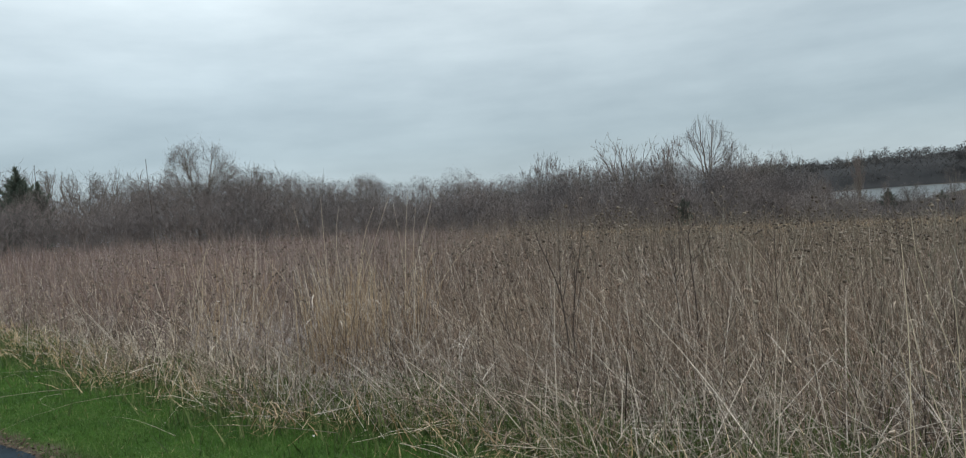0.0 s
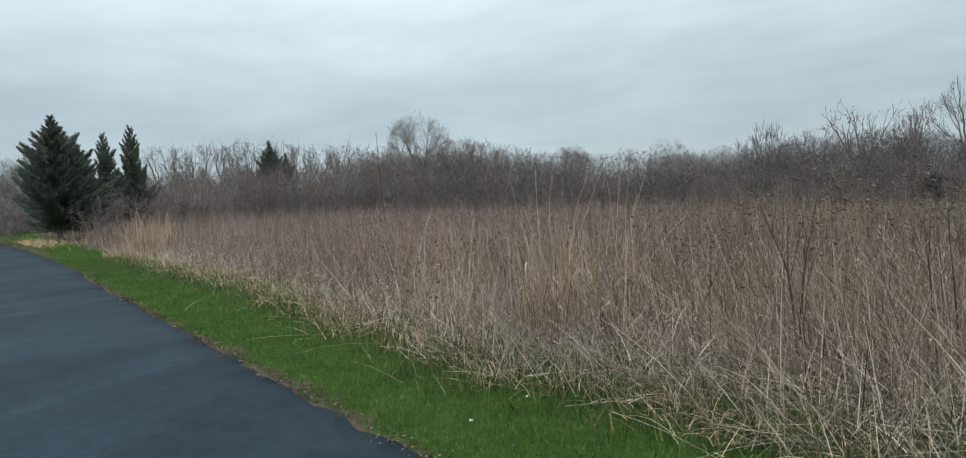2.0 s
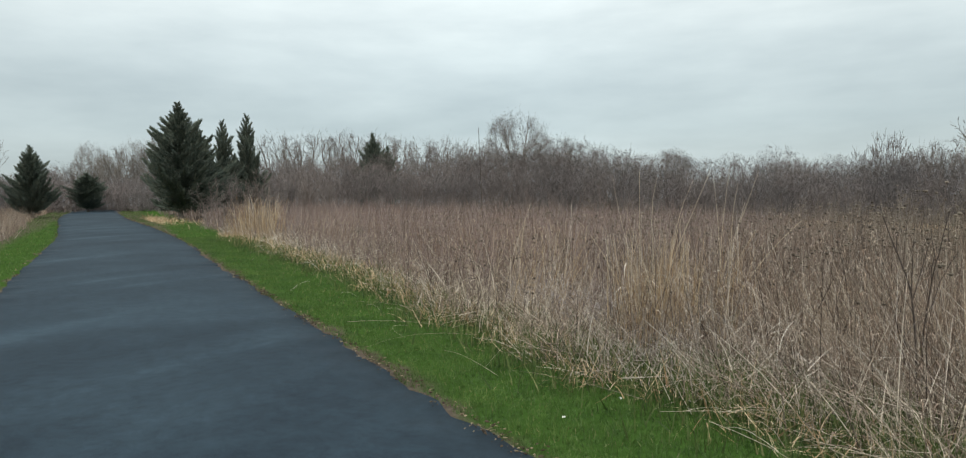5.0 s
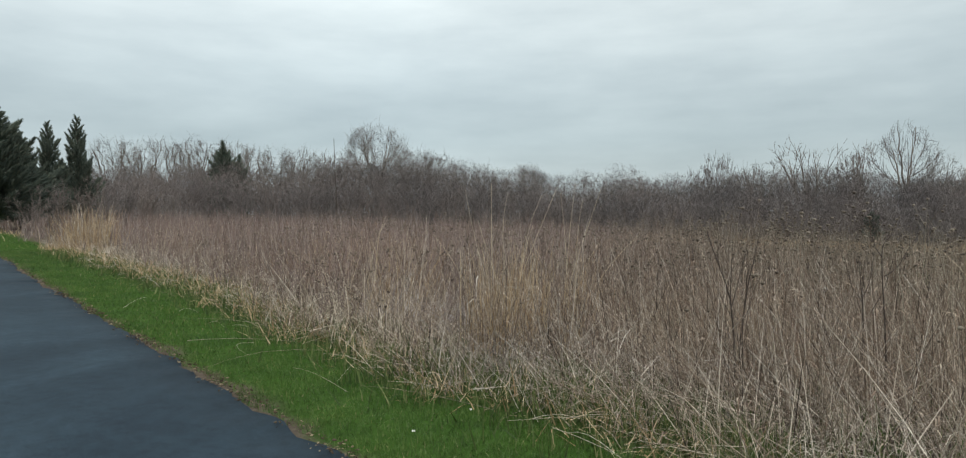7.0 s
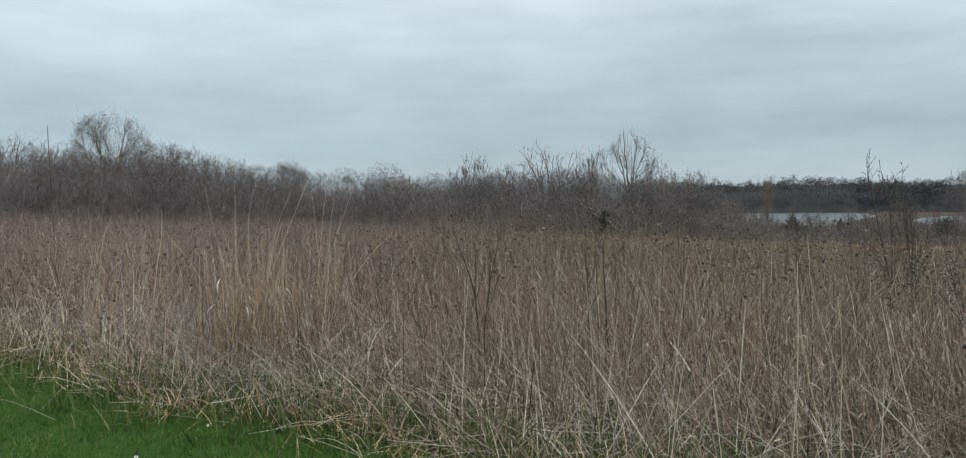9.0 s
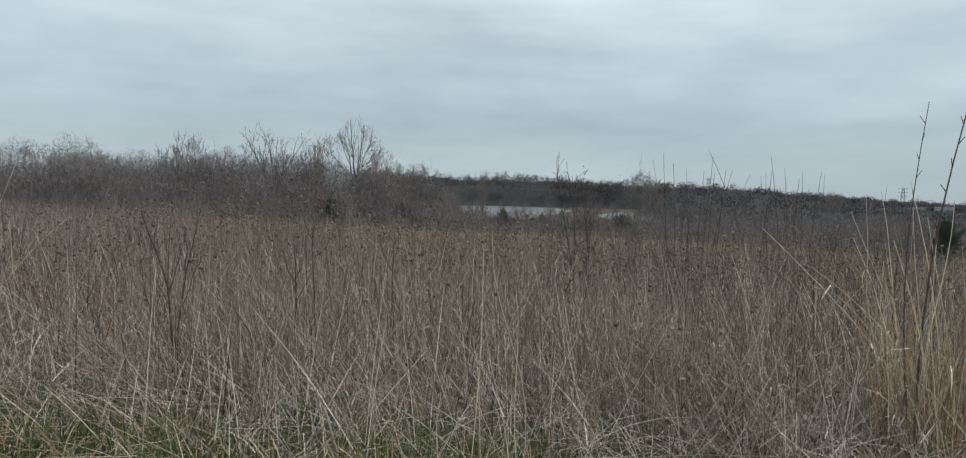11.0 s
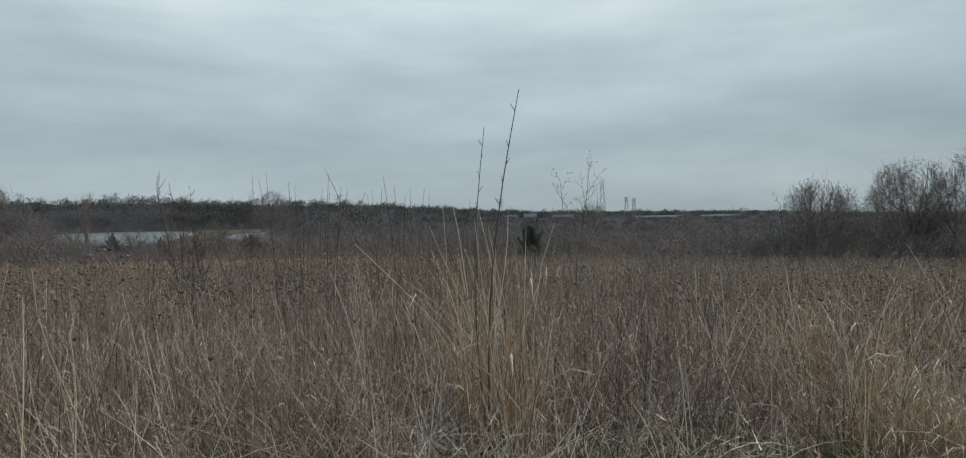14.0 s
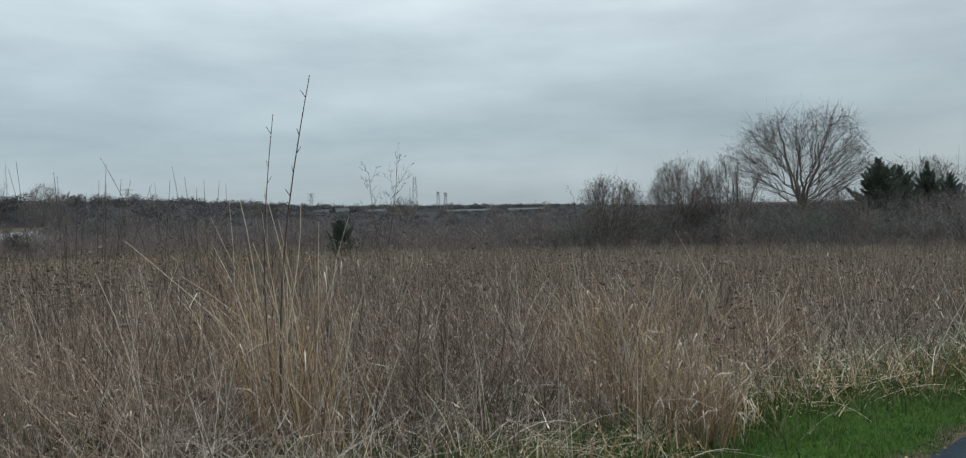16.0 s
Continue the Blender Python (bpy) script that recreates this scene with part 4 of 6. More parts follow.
def lobes(az, d, seed):
    """A crown-like unevenness along a row of trees."""
    q = np.radians(az) * d
    k = 0.42 * min(1.0, 160.0 / d) ** 0.45
    v = 0
    for j, (f, a) in enumerate(((0.21, 0.3), (0.47, 0.3), (0.83, 0.26), (1.37, 0.2), (2.3, 0.12), (3.9, 0.08))):
        v = v + a * np.sin(q * k * f + 1.9 * j * seed + 0.8 * np.sin(q * k * f * 0.37 + j))
    return np.clip(0.55 + 0.55 * v, 0, 1.15)


def thicket(r, az_lo, az_hi, d_lo, d_hi, at, els, count, length, width, uneven, upright=1.0):
    """A dense tangle of fine twigs between two distances, its top following the given elevations."""
    az = r.uniform(az_lo, az_hi, count)
    d = r.uniform(d_lo, d_hi, count)
    x, y = d * np.sin(np.radians(az)), d * np.cos(np.radians(az))
    z = ground_z(x, y)
    h = 1.45 + d_hi * np.tan(np.radians(np.interp(az, at, els))) - z
    h = np.maximum(h * (0.55 + 0.45 * (d - d_lo) / (d_hi - d_lo)), 0.4)
    h *= (1 - uneven) + uneven * lobes(az, d_hi, d_lo) * 1.25
    f = r.uniform(0, 1, count) ** 0.9
    C = np.stack([x, y, z + h * f], -1)
    D = r.normal(0, 1, (count, 3)) * np.array([0.5, 0.5, upright])
    D[:, 2] = np.abs(D[:, 2])
    D /= np.linalg.norm(D, axis=1, keepdims=True)
    L = length * r.uniform(0.6, 1.5, count)
    S = np.cross(D, r.normal(0, 1, (count, 3)))
    S /= np.linalg.norm(S, axis=1, keepdims=True)
    P = np.stack([C - D * L[:, None], C + D * L[:, None]], 1)
    W = width * r.uniform(0.7, 1.3, count)
    return ribbons(P, np.stack([W, W * 0.35], 1), S)


def crowns(r, az_lo, az_hi, d_lo, d_hi, els, count, per, wide, at, width=0.0):
    """Rounded leafless crowns of a wood or thicket, each a dome of fine upswept twigs."""
    az, d = r.uniform(az_lo, az_hi, count), d_lo + (d_hi - d_lo) * r.uniform(0, 1, count) ** 1.8
    x, y = d * np.sin(np.radians(az)), d * np.cos(np.radians(az))
    z = ground_z(x, y)
    h = 1.45 + d * np.tan(np.radians(np.interp(az, at, els))) - z
    h = np.maximum(h, 0.5) * r.normal(1.0, 0.07, count)
    rho = np.minimum(wide * r.uniform(0.6, 1.3, count), h * 0.6)
    rep = lambda v: np.repeat(v, per)
    m = count * per
    a, q = r.uniform(0, 6.283, m), np.sqrt(r.uniform(0, 1, m))
    top = np.sqrt(1 - q ** 2 * 0.95)
    f = r.uniform(0.1, 1.0, m) ** 0.6
    deep = np.where(r.uniform(0, 1, m) < 0.6, np.minimum(rep(h) * 0.6, rep(rho) * 1.5), rep(h) * 0.9)
    C = np.stack([rep(x) + rep(rho) * q * np.cos(a), rep(y) + rep(rho) * q * np.sin(a), rep(z + h) - deep * (1 - top * f)], -1)
    D = np.stack([q * np.cos(a) * 0.6, q * np.sin(a) * 0.6, np.full(m, 0.7)], -1) + r.normal(0, 0.7, (m, 3))
    D /= np.linalg.norm(D, axis=1, keepdims=True)
    S = np.cross(D, r.normal(0, 1, (m, 3)))
    S /= np.linalg.norm(S, axis=1, keepdims=True)
    L = rep(rho) * 0.2 * r.uniform(0.6, 1.3, m)
    W = width * r.uniform(0.6, 1.3, m) if width else L * 0.2
    return ribbons(np.stack([C - D * L[:, None], C + D * L[:, None] * 0.6], 1), np.stack([W, W * 0.4], 1), S)


tr_ = np.random.default_rng(29)
V, F = joined([thicket(tr_, -48, 27, 70, 96, SC_AZ, [e * 0.86 for e in SC_EL], 110000, 0.46, 0.013, 0.22),
               crowns(tr_, -47, 26, 76, 97, SC_EL, 260, 420, 2.0, SC_AZ, 0.010),
               thicket(tr_, -64, -46, 66, 82, SC_AZ, SC_EL, 22000, 0.4, 0.017, 0.35)])
tagged(new("scrub_thicket", mesh_of("scrub_thicket", V, F, M_THICKET)), "dense leafless grey-brown scrub thicket behind the meadow", "scrub", kind="stuff")

V, F = joined([crowns(tr_, 76, 118, 66, 84, SR_EL, 60, 260, 1.6, SR_AZ, 0.009),
               crowns(tr_, 40, 76, 64, 86, [e + 0.1 for e in SR_EL], 70, 200, 1.5, SR_AZ, 0.010),
               thicket(tr_, 24, 118, 60, 84, SR_AZ, SR_EL, 84000, 0.42, 0.011, 0.45)])
tagged(new("low_scrub", mesh_of("low_scrub", V, F, M_THICKET)), "low dark grey-brown leafless scrub beyond the meadow", "scrub", kind="stuff")

V, F = crowns(tr_, 79, 108, 62, 72, [-1.6, -0.9, -0.6, -0.9], 34, 260, 1.5, [78, 86, 98, 108], 0.012)
tagged(new("evergreen_undergrowth", mesh_of("evergreen_undergrowth", V, F, M_CEDAR)), "dull green undergrowth beneath the bare trees", "undergrowth", kind="stuff")
V, F = thicket(tr_, 43, 118, 84, 190, SR_AZ, [min(e + 0.1, 0.0) for e in SR_EL], 26000, 0.7, 0.036, 0.25)
tagged(new("valley_thicket", mesh_of("valley_thicket", V, F, M_FARWOOD)), "low grey-brown leafless scrub on the valley floor", "scrub", kind="stuff")

# distant woods, row behind row: a closed canopy, shade-dark in colour, with a fringe of bare twigs
WA = [18, 25, 28, 33, 38, 43, 46, 50, 56, 62, 70, 80, 95, 120]
WOODS = ((205, 235, 42, 118, [0, 0, -1.4, -1.4, -1.4, -1.0, 0.1, 0.2, -0.1, -0.5, -0.7, -0.7, -0.7, -0.7], 180, 3.4),
         (310, 380, 41, 118, [0, 0, -1.2, -1.2, -1.2, -0.2, 1.0, 1.35, 0.55, 0.0, -0.35, -0.35, -0.4, -0.4], 230, 4.5),
         (540, 640, 44, 118, [0, 0, -1.2, -1.2, -1.2, 0.8, 1.0, 1.0, 0.45, 0.1, -0.06, -0.1, -0.2, -0.2], 260, 6.0),
         (698, 760, 18, 68, [1.95, 1.95, 1.9, 2.05, 1.75, 1.7, 1.6, 1.5, 1.05, 0.6, 0.0, -0.05, -0.1, -0.1], 440, 6.0),
         (960, 1020, 18, 118, [1.6, 1.6, 1.6, 1.6, 1.45, 1.25, 1.2, 1.1, 0.85, 0.65, 0.5, 0.32, -0.3, -0.3], 430, 8.0))


def canopy(r, az_lo, az_hi, d_lo, d_hi, els, step):
    """The lumpy roof of a far wood, rising from its near edge."""
    cols = int(radians(az_hi - az_lo) * d_lo / step)
    az = np.linspace(az_lo, az_hi, cols)
    rows_ = []
    for k, f in enumerate(np.linspace(0, 1, 13)):
        d = d_lo + (d_hi - d_lo) * f + 0 * az
        x, y = d * np.sin(np.radians(az)), d * np.cos(np.radians(az))
        z = ground_z(x, y)
        h = np.maximum(1.45 + d_hi * np.tan(np.radians(np.interp(az, WA, els))) - z, 0.1)
        lump = 0.80 + 0.11 * lobes(az, d_lo, 1.7 * k + d_lo)
        rows_.append(np.stack([x, y, z - 0.3 + h * lump * (f ** 0.55 if k else 0.0)], -1))
    V = np.concatenate(rows_)
    i = np.arange(len(V)).reshape(len(rows_), cols)
    return V, np.stack([i[:-1, :-1], i[:-1, 1:], i[1:, 1:], i[1:, :-1]], -1).reshape(-1, 4)


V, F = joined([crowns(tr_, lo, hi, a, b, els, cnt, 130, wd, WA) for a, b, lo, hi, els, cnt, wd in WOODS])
tagged(new("far_woods", mesh_of("far_woods", V, F, M_FARWOOD)), "distant leafless woods along the horizon, haze tinted into their grey", "woods", kind="stuff")
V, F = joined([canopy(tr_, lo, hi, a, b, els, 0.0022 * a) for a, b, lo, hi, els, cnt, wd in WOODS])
tagged(new("far_canopy", mesh_of("far_canopy", V, F, M_SHADED_CANOPY, True)), "dark bluish underlayer of the distant leafless woods, their self-shading in its colour", "woods", kind="stuff")

# ---------------------------------------------------------------- meadow strands


def scatter(count, r_lo, r_hi, power, az_lo=-62.0, az_hi=116.0, r=None, sparse=0.0, open_belt=False):
    """Points over the meadow, thinning out with distance."""
    r = r or rng
    u = r.uniform(0, 1, int(count * 2.4))
    e = 2.0 - power
    rad = (r_lo ** e + u * (r_hi ** e - r_lo ** e)) ** (1 / e)
    az = np.radians(r.uniform(az_lo, az_hi, len(u)))
    x, y = rad * np.sin(az), rad * np.cos(az)
    s, n = x * U[0] + y * U[1], x * N[0] + y * N[1]
    past = bend(s)
    belt = (rad > 41) & (np.degrees(az) > 0) & (np.degrees(az) < 62) if not open_belt else rad < 0
    thin = r.uniform(0, 1, len(u)) < 1.0 - sparse * np.interp(np.degrees(az), [14, 28, 50, 64], [0, 1, 1, 0])
    clear = ((np.hypot((s - 6.6) / 1.0, (n - 4.45) / 0.42) > 1.0) | (r.uniform(0, 1, len(u)) < 0.3)) & (np.hypot(x - 4.08, y - 1.98) > 0.42) & (np.hypot(x - 4.95, y + 0.22) > 0.3)
    thin &= r.uniform(0, 1, len(u)) < np.where(rad < 12, 0.42 + 0.75 * (0.5 + 0.5 * swell(x * 2.3 + 0.7, y * 2.3)), 1.0)
    keep = thin & ~belt & clear & (n - past > field_edge(s) + r.exponential(0.16, len(u)) - 0.1) & (s < 74)
    x, y, rad = x[keep][:count], y[keep][:count], rad[keep][:count]
    return x, y, rad


def left_scatter(count, r):
    s = r.uniform(6, 84, count)
    n = -3.15 + bend(s) - r.exponential(2.6, count) - 0.15 * np.sin(s * 0.8)
    x, y = s * U[0] + n * N[0], s * U[1] + n * N[1]
    return x, y, np.hypot(x, y)


def swell(x, y):
    """Slow changes of the meadow's height and leaning."""
    return 0.5 * np.sin(x * 0.9 + 1.3 * np.sin(y * 0.5)) + 0.5 * np.sin(y * 1.1 - 0.6 * x + 2.0) * np.sin(x * 0.31 + 0.4)


def strands(x, y, rad, h_lo, h_hi, lean, curve, radius, k, r, bias=None, sides=3, taper=0.75, edge=True, widen=9.0):
    """Upright or leaning strands rooted at x, y; lower and more lodged where the meadow begins."""
    c = len(x)
    h = r.uniform(h_lo, h_hi, c) * r.uniform(0.85, 1.12, c)
    a = r.uniform(0, 6.283, c)
    ln = np.abs(r.normal(0, lean, c))
    if bias is not None:
        lx, ly = ln * np.cos(a) + bias[0], ln * np.sin(a) + bias[1]
        a, ln = np.arctan2(ly, lx), np.hypot(lx, ly)
    if edge:
        s, n = x * U[0] + y * U[1], x * N[0] + y * N[1]
        inside = np.clip((n - bend(s) - field_edge(s)) / 2.2, 0, 1)
        h *= (0.5 + 0.5 * inside) * (1 + 0.13 * swell(x, y))
        h *= 1 - np.interp(np.degrees(np.arctan2(x, y)), [6, 20, 60, 74], [0, 0.2, 0.22, 0.30]) * smooth(rad, 4, 10)
        ln = ln * (1.6 - 0.6 * inside)
    ln = np.minimum(ln, 1.42)
    cv = np.abs(r.normal(0, curve, c))
    t = np.linspace(0, 1, k)[None, :]
    ang = np.minimum(ln[:, None] + cv[:, None] * t, 1.75)
    step = h[:, None] / (k - 1)
    out = np.concatenate([np.zeros((c, 1)), np.cumsum(np.sin(ang[:, :-1]) * step, 1)], 1)
    up = np.concatenate([np.zeros((c, 1)), np.cumsum(np.cos(ang[:, :-1]) * step, 1)], 1)
    z = ground_z(x, y)
    P = np.stack([x[:, None] + out * np.cos(a)[:, None], y[:, None] + out * np.sin(a)[:, None], z[:, None] + np.maximum(up, 0.01) - 0.01], -1)
    wd = radius * r.uniform(0.65, 1.45, c) * (1 + (rad / widen) ** 0.95)
    R = wd[:, None] * (1 - taper * t)
    return P, R


def tufts(count, per, spread, lean, *where, r, sparse=0.0, shy=0.0):
    """Roots gathered in tufts, each tuft leaning its own way."""
    x, y, rad = scatter(count // per, *where, r=r, sparse=sparse)
    if shy:
        # few stems still stand along the beaten-down margin
        s, n = x * U[0] + y * U[1], x * N[0] + y * N[1]
        stand = r.uniform(0, 1, len(x)) < 0.12 + smooth(n - bend(s) - field_edge(s), 0.15, shy)
        x, y, rad = x[stand], y[stand], rad[stand]
    m = len(x)
    calm = np.interp(np.degrees(np.arctan2(x, y)), [2, 18, 62, 85], [1.0, 0.62, 0.62, 1.0])
    a, l = 2.2 + 3.2 * swell(x * 0.55, y * 0.55) + r.normal(0, 0.8, m), np.abs(r.normal(0, lean, m)) * calm
    rep = lambda v: np.repeat(v, per)
    x, y = rep(x) + r.normal(0, spread, m * per) * (1 + rep(rad) / 20), rep(y) + r.normal(0, spread, m * per) * (1 + rep(rad) / 20)
    return x, y, rep(rad), (rep(l * np.cos(a)), rep(l * np.sin(a)))


def blades(P, R, r):
    """Flat strands, each turned its own way."""
    a = r.uniform(0, 6.283, len(P))
    return ribbons(P, R * 1.3, np.stack([np.cos(a), np.sin(a), 0 * a], -1))


def curls(P, share, lo, hi, width, r, lowest=0.25):
    """Withered leaves curling down from the stems P."""
    i = np.nonzero(r.uniform(0, 1, len(P)) < share)[0]
    f = r.uniform(lowest, 0.97, len(i)) * (P.shape[1] - 1)
    k = np.minimum(f.astype(int), P.shape[1] - 2)
    b = P[i, k] + (P[i, k + 1] - P[i, k]) * (f - k)[:, None]
    a, ln = r.uniform(0, 6.283, len(i)), r.uniform(lo, hi, len(i))
    rise = r.uniform(-0.3, 0.9, len(i))
    out = np.stack([np.cos(a), np.sin(a), 0 * a], -1)
    up = np.array([0, 0, 1.0])
    Q = np.stack([b, b + (out * 0.5 + up * (0.45 * rise)[:, None]) * ln[:, None], b + (out * 0.85 + up * (0.3 * rise - 0.25)[:, None]) * ln[:, None], b + (out * 0.8 + up * (0.2 * rise - 0.65)[:, None]) * ln[:, None]], 1)
    W = width * r.uniform(0.6, 1.4, len(i))[:, None] * np.array([0.6, 1.0, 0.8, 0.25])
    return ribbons(Q, W, np.stack([-np.sin(a), np.cos(a), r.normal(0, 0.4, len(i))], -1))


def stuff(name, V, F, mat, label, category):
    return tagged(new(name, mesh_of(name, V, F, mat)), label, category, kind="stuff")


fr = np.random.default_rng(101)
# upright brown forb stems, many with dark round seed heads
pieces, heads, leaves = [], [], []
for cnt, lo, hi, pw, k in ((5400, 3.6, 9, 0.3, 4), (20000, 9, 24, 1.5, 4), (26000, 24, 63, 1.5, 3)):
    x, y, rad, bias = tufts(cnt, 3, 0.05, 0.24 if lo < 20 else 0.17, lo, hi, pw, r=fr, shy=1.7)
    P, R = strands(x, y, rad, 0.6, 1.25, 0.14, 0.22, 0.0020 if lo < 9 else 0.0017, k, fr, bias)
    pieces.append(tubes(P, R) if lo < 9 else blades(P, R, fr))
    for share in ((0.9, 0.9, 0.8) if lo < 9 else (0.6, 0.5) if lo < 20 else (0.25,)):
        leaves.append(curls(P, share, 0.035 + 0.02 * (lo > 8), 0.10 + 0.05 * (lo > 8), 0.0028 + 0.003 * (lo > 8) + 0.006 * (lo > 20), fr))
    azm = np.degrees(np.arctan2(x, y))
    odds = np.interp(azm, [-60, -30, 5, 25, 55, 80, 110], [0.06, 0.10, 0.17, 0.34, 0.31, 0.22, 0.14]) * np.where(rad < 7, 0.1, np.where(rad < 16, 1.0, 0.2))
    pick = fr.uniform(0, 1, len(x)) < odds
    heads.append((P[pick, -1], 0.0155 * (1 + rad[pick] / 55) * fr.uniform(0.7, 1.3, pick.sum())))
    for _ in range(2):
        sub = fr.uniform(0, 1, len(x)) < (0.22 if lo < 20 else 0.05)
        b0 = P[sub, -2] * 0.55 + P[sub, -1] * 0.45
        a = fr.uniform(0, 6.283, sub.sum())
        ln = fr.uniform(0.08, 0.22, sub.sum())
        b1 = b0 + np.stack([np.cos(a) * ln * 0.55, np.sin(a) * ln * 0.55, ln], -1)
        pieces.append((tubes if lo < 9 else lambda p, q: blades(p, q, fr))(np.stack([b0, b1], 1), np.stack([R[sub, -1], R[sub, -1] * 0.7], 1) * 0.9))
        hp = fr.uniform(0, 1, sub.sum()) < odds[sub] * 1.6
        heads.append((b1[hp], 0.0135 * (1 + rad[sub][hp] / 60) * fr.uniform(0.75, 1.3, hp.sum())))
# darker, thicker dead stems between the pale ones
x, y, rad = scatter(1500, 3.8, 11, 0.5, r=fr)
P, R = strands(x, y, rad, 0.7, 1.2, 0.2, 0.15, 0.0024, 4, fr)
dark = tubes(P, R)
for _ in range(3):
    f = fr.uniform(0.45, 0.95, len(x))[:, None]
    b0 = P[:, 1] + (P[:, 3] - P[:, 1]) * f
    a, ln = fr.uniform(0, 6.283, len(x)), fr.uniform(0.05, 0.2, len(x))
    b1 = b0 + np.stack([np.cos(a) * ln * 0.6, np.sin(a) * ln * 0.6, ln], -1)
    dark = joined([dark, tubes(np.stack([b0, b1], 1), np.stack([R[:, -1], R[:, -1] * 0.5], 1))])
stuff("dark_dead_stems", *dark, M_DARK, "thin dark brown branching dead stems in the meadow", "dry stems")
# a sparse storey of taller stems that breaks the meadow's upper edge
x, y, rad = scatter(3600, 7, 34, 1.4, -62.0, 112.0, r=fr)
P, R = strands(x, y, rad, 1.1, 1.55, 0.12, 0.3, 0.0016, 4, fr)
pieces.append(blades(P, R, fr))
pick = fr.uniform(0, 1, len(x)) < 0.35
heads.append((P[pick, -1], 0.012 * (1 + rad[pick] / 60) * fr.uniform(0.7, 1.3, pick.sum())))
for _ in range(3):
    b0 = P[:, 2] * 0.5 + P[:, 3] * 0.5
    a, ln = fr.uniform(0, 6.283, len(x)), fr.uniform(0.06, 0.22, len(x))
    b1 = b0 + np.stack([np.cos(a) * ln * 0.6, np.sin(a) * ln * 0.6, ln], -1)
    pieces.append(blades(np.stack([b0, b1], 1), np.stack([R[:, -1], R[:, -1] * 0.7], 1), fr))
# clumps of taller stems that carry clusters of round heads
for cnt, lo, hi, az_lo, az_hi, tall in ((430, 5.0, 15, 5, 60, 1.15), (420, 6.5, 17, -50, 5, 1.0), (170, 6.0, 16, 60, 110, 1.2)):
    x, y, rad = scatter(cnt, lo, hi, 0.8, az_lo, az_hi, r=fr)
    P, R = strands(x, y, rad, tall, tall + 0.34, 0.10, 0.12, 0.0022, 4, fr)
    pieces.append(blades(P, R, fr))
    for j in range(4):
        a, ln = fr.uniform(0, 6.283, len(x)), fr.uniform(0.05, 0.17, len(x))
        b0 = P[:, 2] * 0.45 + P[:, 3] * 0.55
        b1 = b0 + np.stack([np.cos(a) * ln * 0.8, np.sin(a) * ln * 0.8, ln * 1.1], -1)
        pieces.append(blades(np.stack([b0, b1], 1), np.stack([R[:, -1], R[:, -1] * 0.8], 1), fr))
        heads.append((b1, 0.0142 * fr.uniform(0.75, 1.25, len(x))))
    heads.append((P[:, -1], 0.0155 * fr.uniform(0.75, 1.25, len(x))))
stuff("dry_forb_stems", *joined(pieces), M_FORB, "upright dry brown forb stems filling the meadow", "dry stems")
tips = np.concatenate([h[0] for h in heads])
size = np.concatenate([h[1] for h in heads])
kz = np.array([-0.7, -0.1, 0.4, 0.55])
kr = np.array([0.25, 1.0, 0.7, 0.05])
HP = tips[:, None, :] + size[:, None, None] * kz[None, :, None] * np.array([0, 0, 1.0])
stuff("seed_heads", *tubes(HP, size[:, None] * kr[None, :], 4), M_HEAD, "small dark round seed heads on dry stems", "seed heads")

# finer, paler dry grass in leaning tufts
pieces = []
for cnt, lo, hi, pw, k in ((8600, 3.6, 9, 0.3, 5), (15000, 9, 24, 1.5, 5), (3200, 24, 63, 1.5, 3)):
    far = 1.0 if lo < 8 else 0.55
    x, y, rad, bias = tufts(cnt, 9, 0.05, 0.48 * far, lo, hi, pw, r=fr, sparse=0.1 if lo < 9 else 0.5, shy=1.5)
    P, R = strands(x, y, rad, 0.55, 1.12, 0.32 * far, 0.75 * far, 0.0015 if lo < 9 else 0.0013, k, fr, bias)
    pieces.append(tubes(P, R) if lo < 9 else blades(P, R, fr))
    leaves.append(curls(P, 0.45 if lo < 9 else 0.2, 0.05, 0.14, 0.0030 + 0.003 * (lo > 8), fr))
# swathes beaten flat by wind and snow, their stems nearly parallel
x0, y0, _ = scatter(150, 3.7, 9.5, 0.3, -35.0, 100.0, r=fr)
per = 26
way = 2.6 + 1.5 * swell(x0, y0) + fr.normal(0, 0.5, len(x0))
rep = lambda v: np.repeat(v, per)
x, y = rep(x0) + fr.normal(0, 0.16, per * len(x0)), rep(y0) + fr.normal(0, 0.16, per * len(x0))
tip = rep(fr.uniform(0.75, 1.3, len(x0))) + fr.normal(0, 0.2, len(x))
turn_ = rep(way) + fr.normal(0, 0.38, len(x))
P, R = strands(x, y, np.hypot(x, y), 0.6, 1.15, 0.05, 0.25, 0.0016, 5, fr, (tip * np.cos(turn_), tip * np.sin(turn_)), edge=False)
P[..., 2] += np.abs(fr.normal(0.05, 0.10, len(x)))[:, None]
pieces.append(tubes(P, R))
x, y, rad = left_scatter(5500, fr)
P, R = strands(x, y, rad, 0.35, 1.05, 0.3, 0.5, 0.0015, 3, fr, edge=False)
P[..., 2] = ground_z(x, y)[:, None] + (P[..., 2] - ground_z(x, y)[:, None]) * (0.85 + 0.4 * swell(x * 0.6, y * 0.6))[:, None]
pieces.append(tubes(P, R))
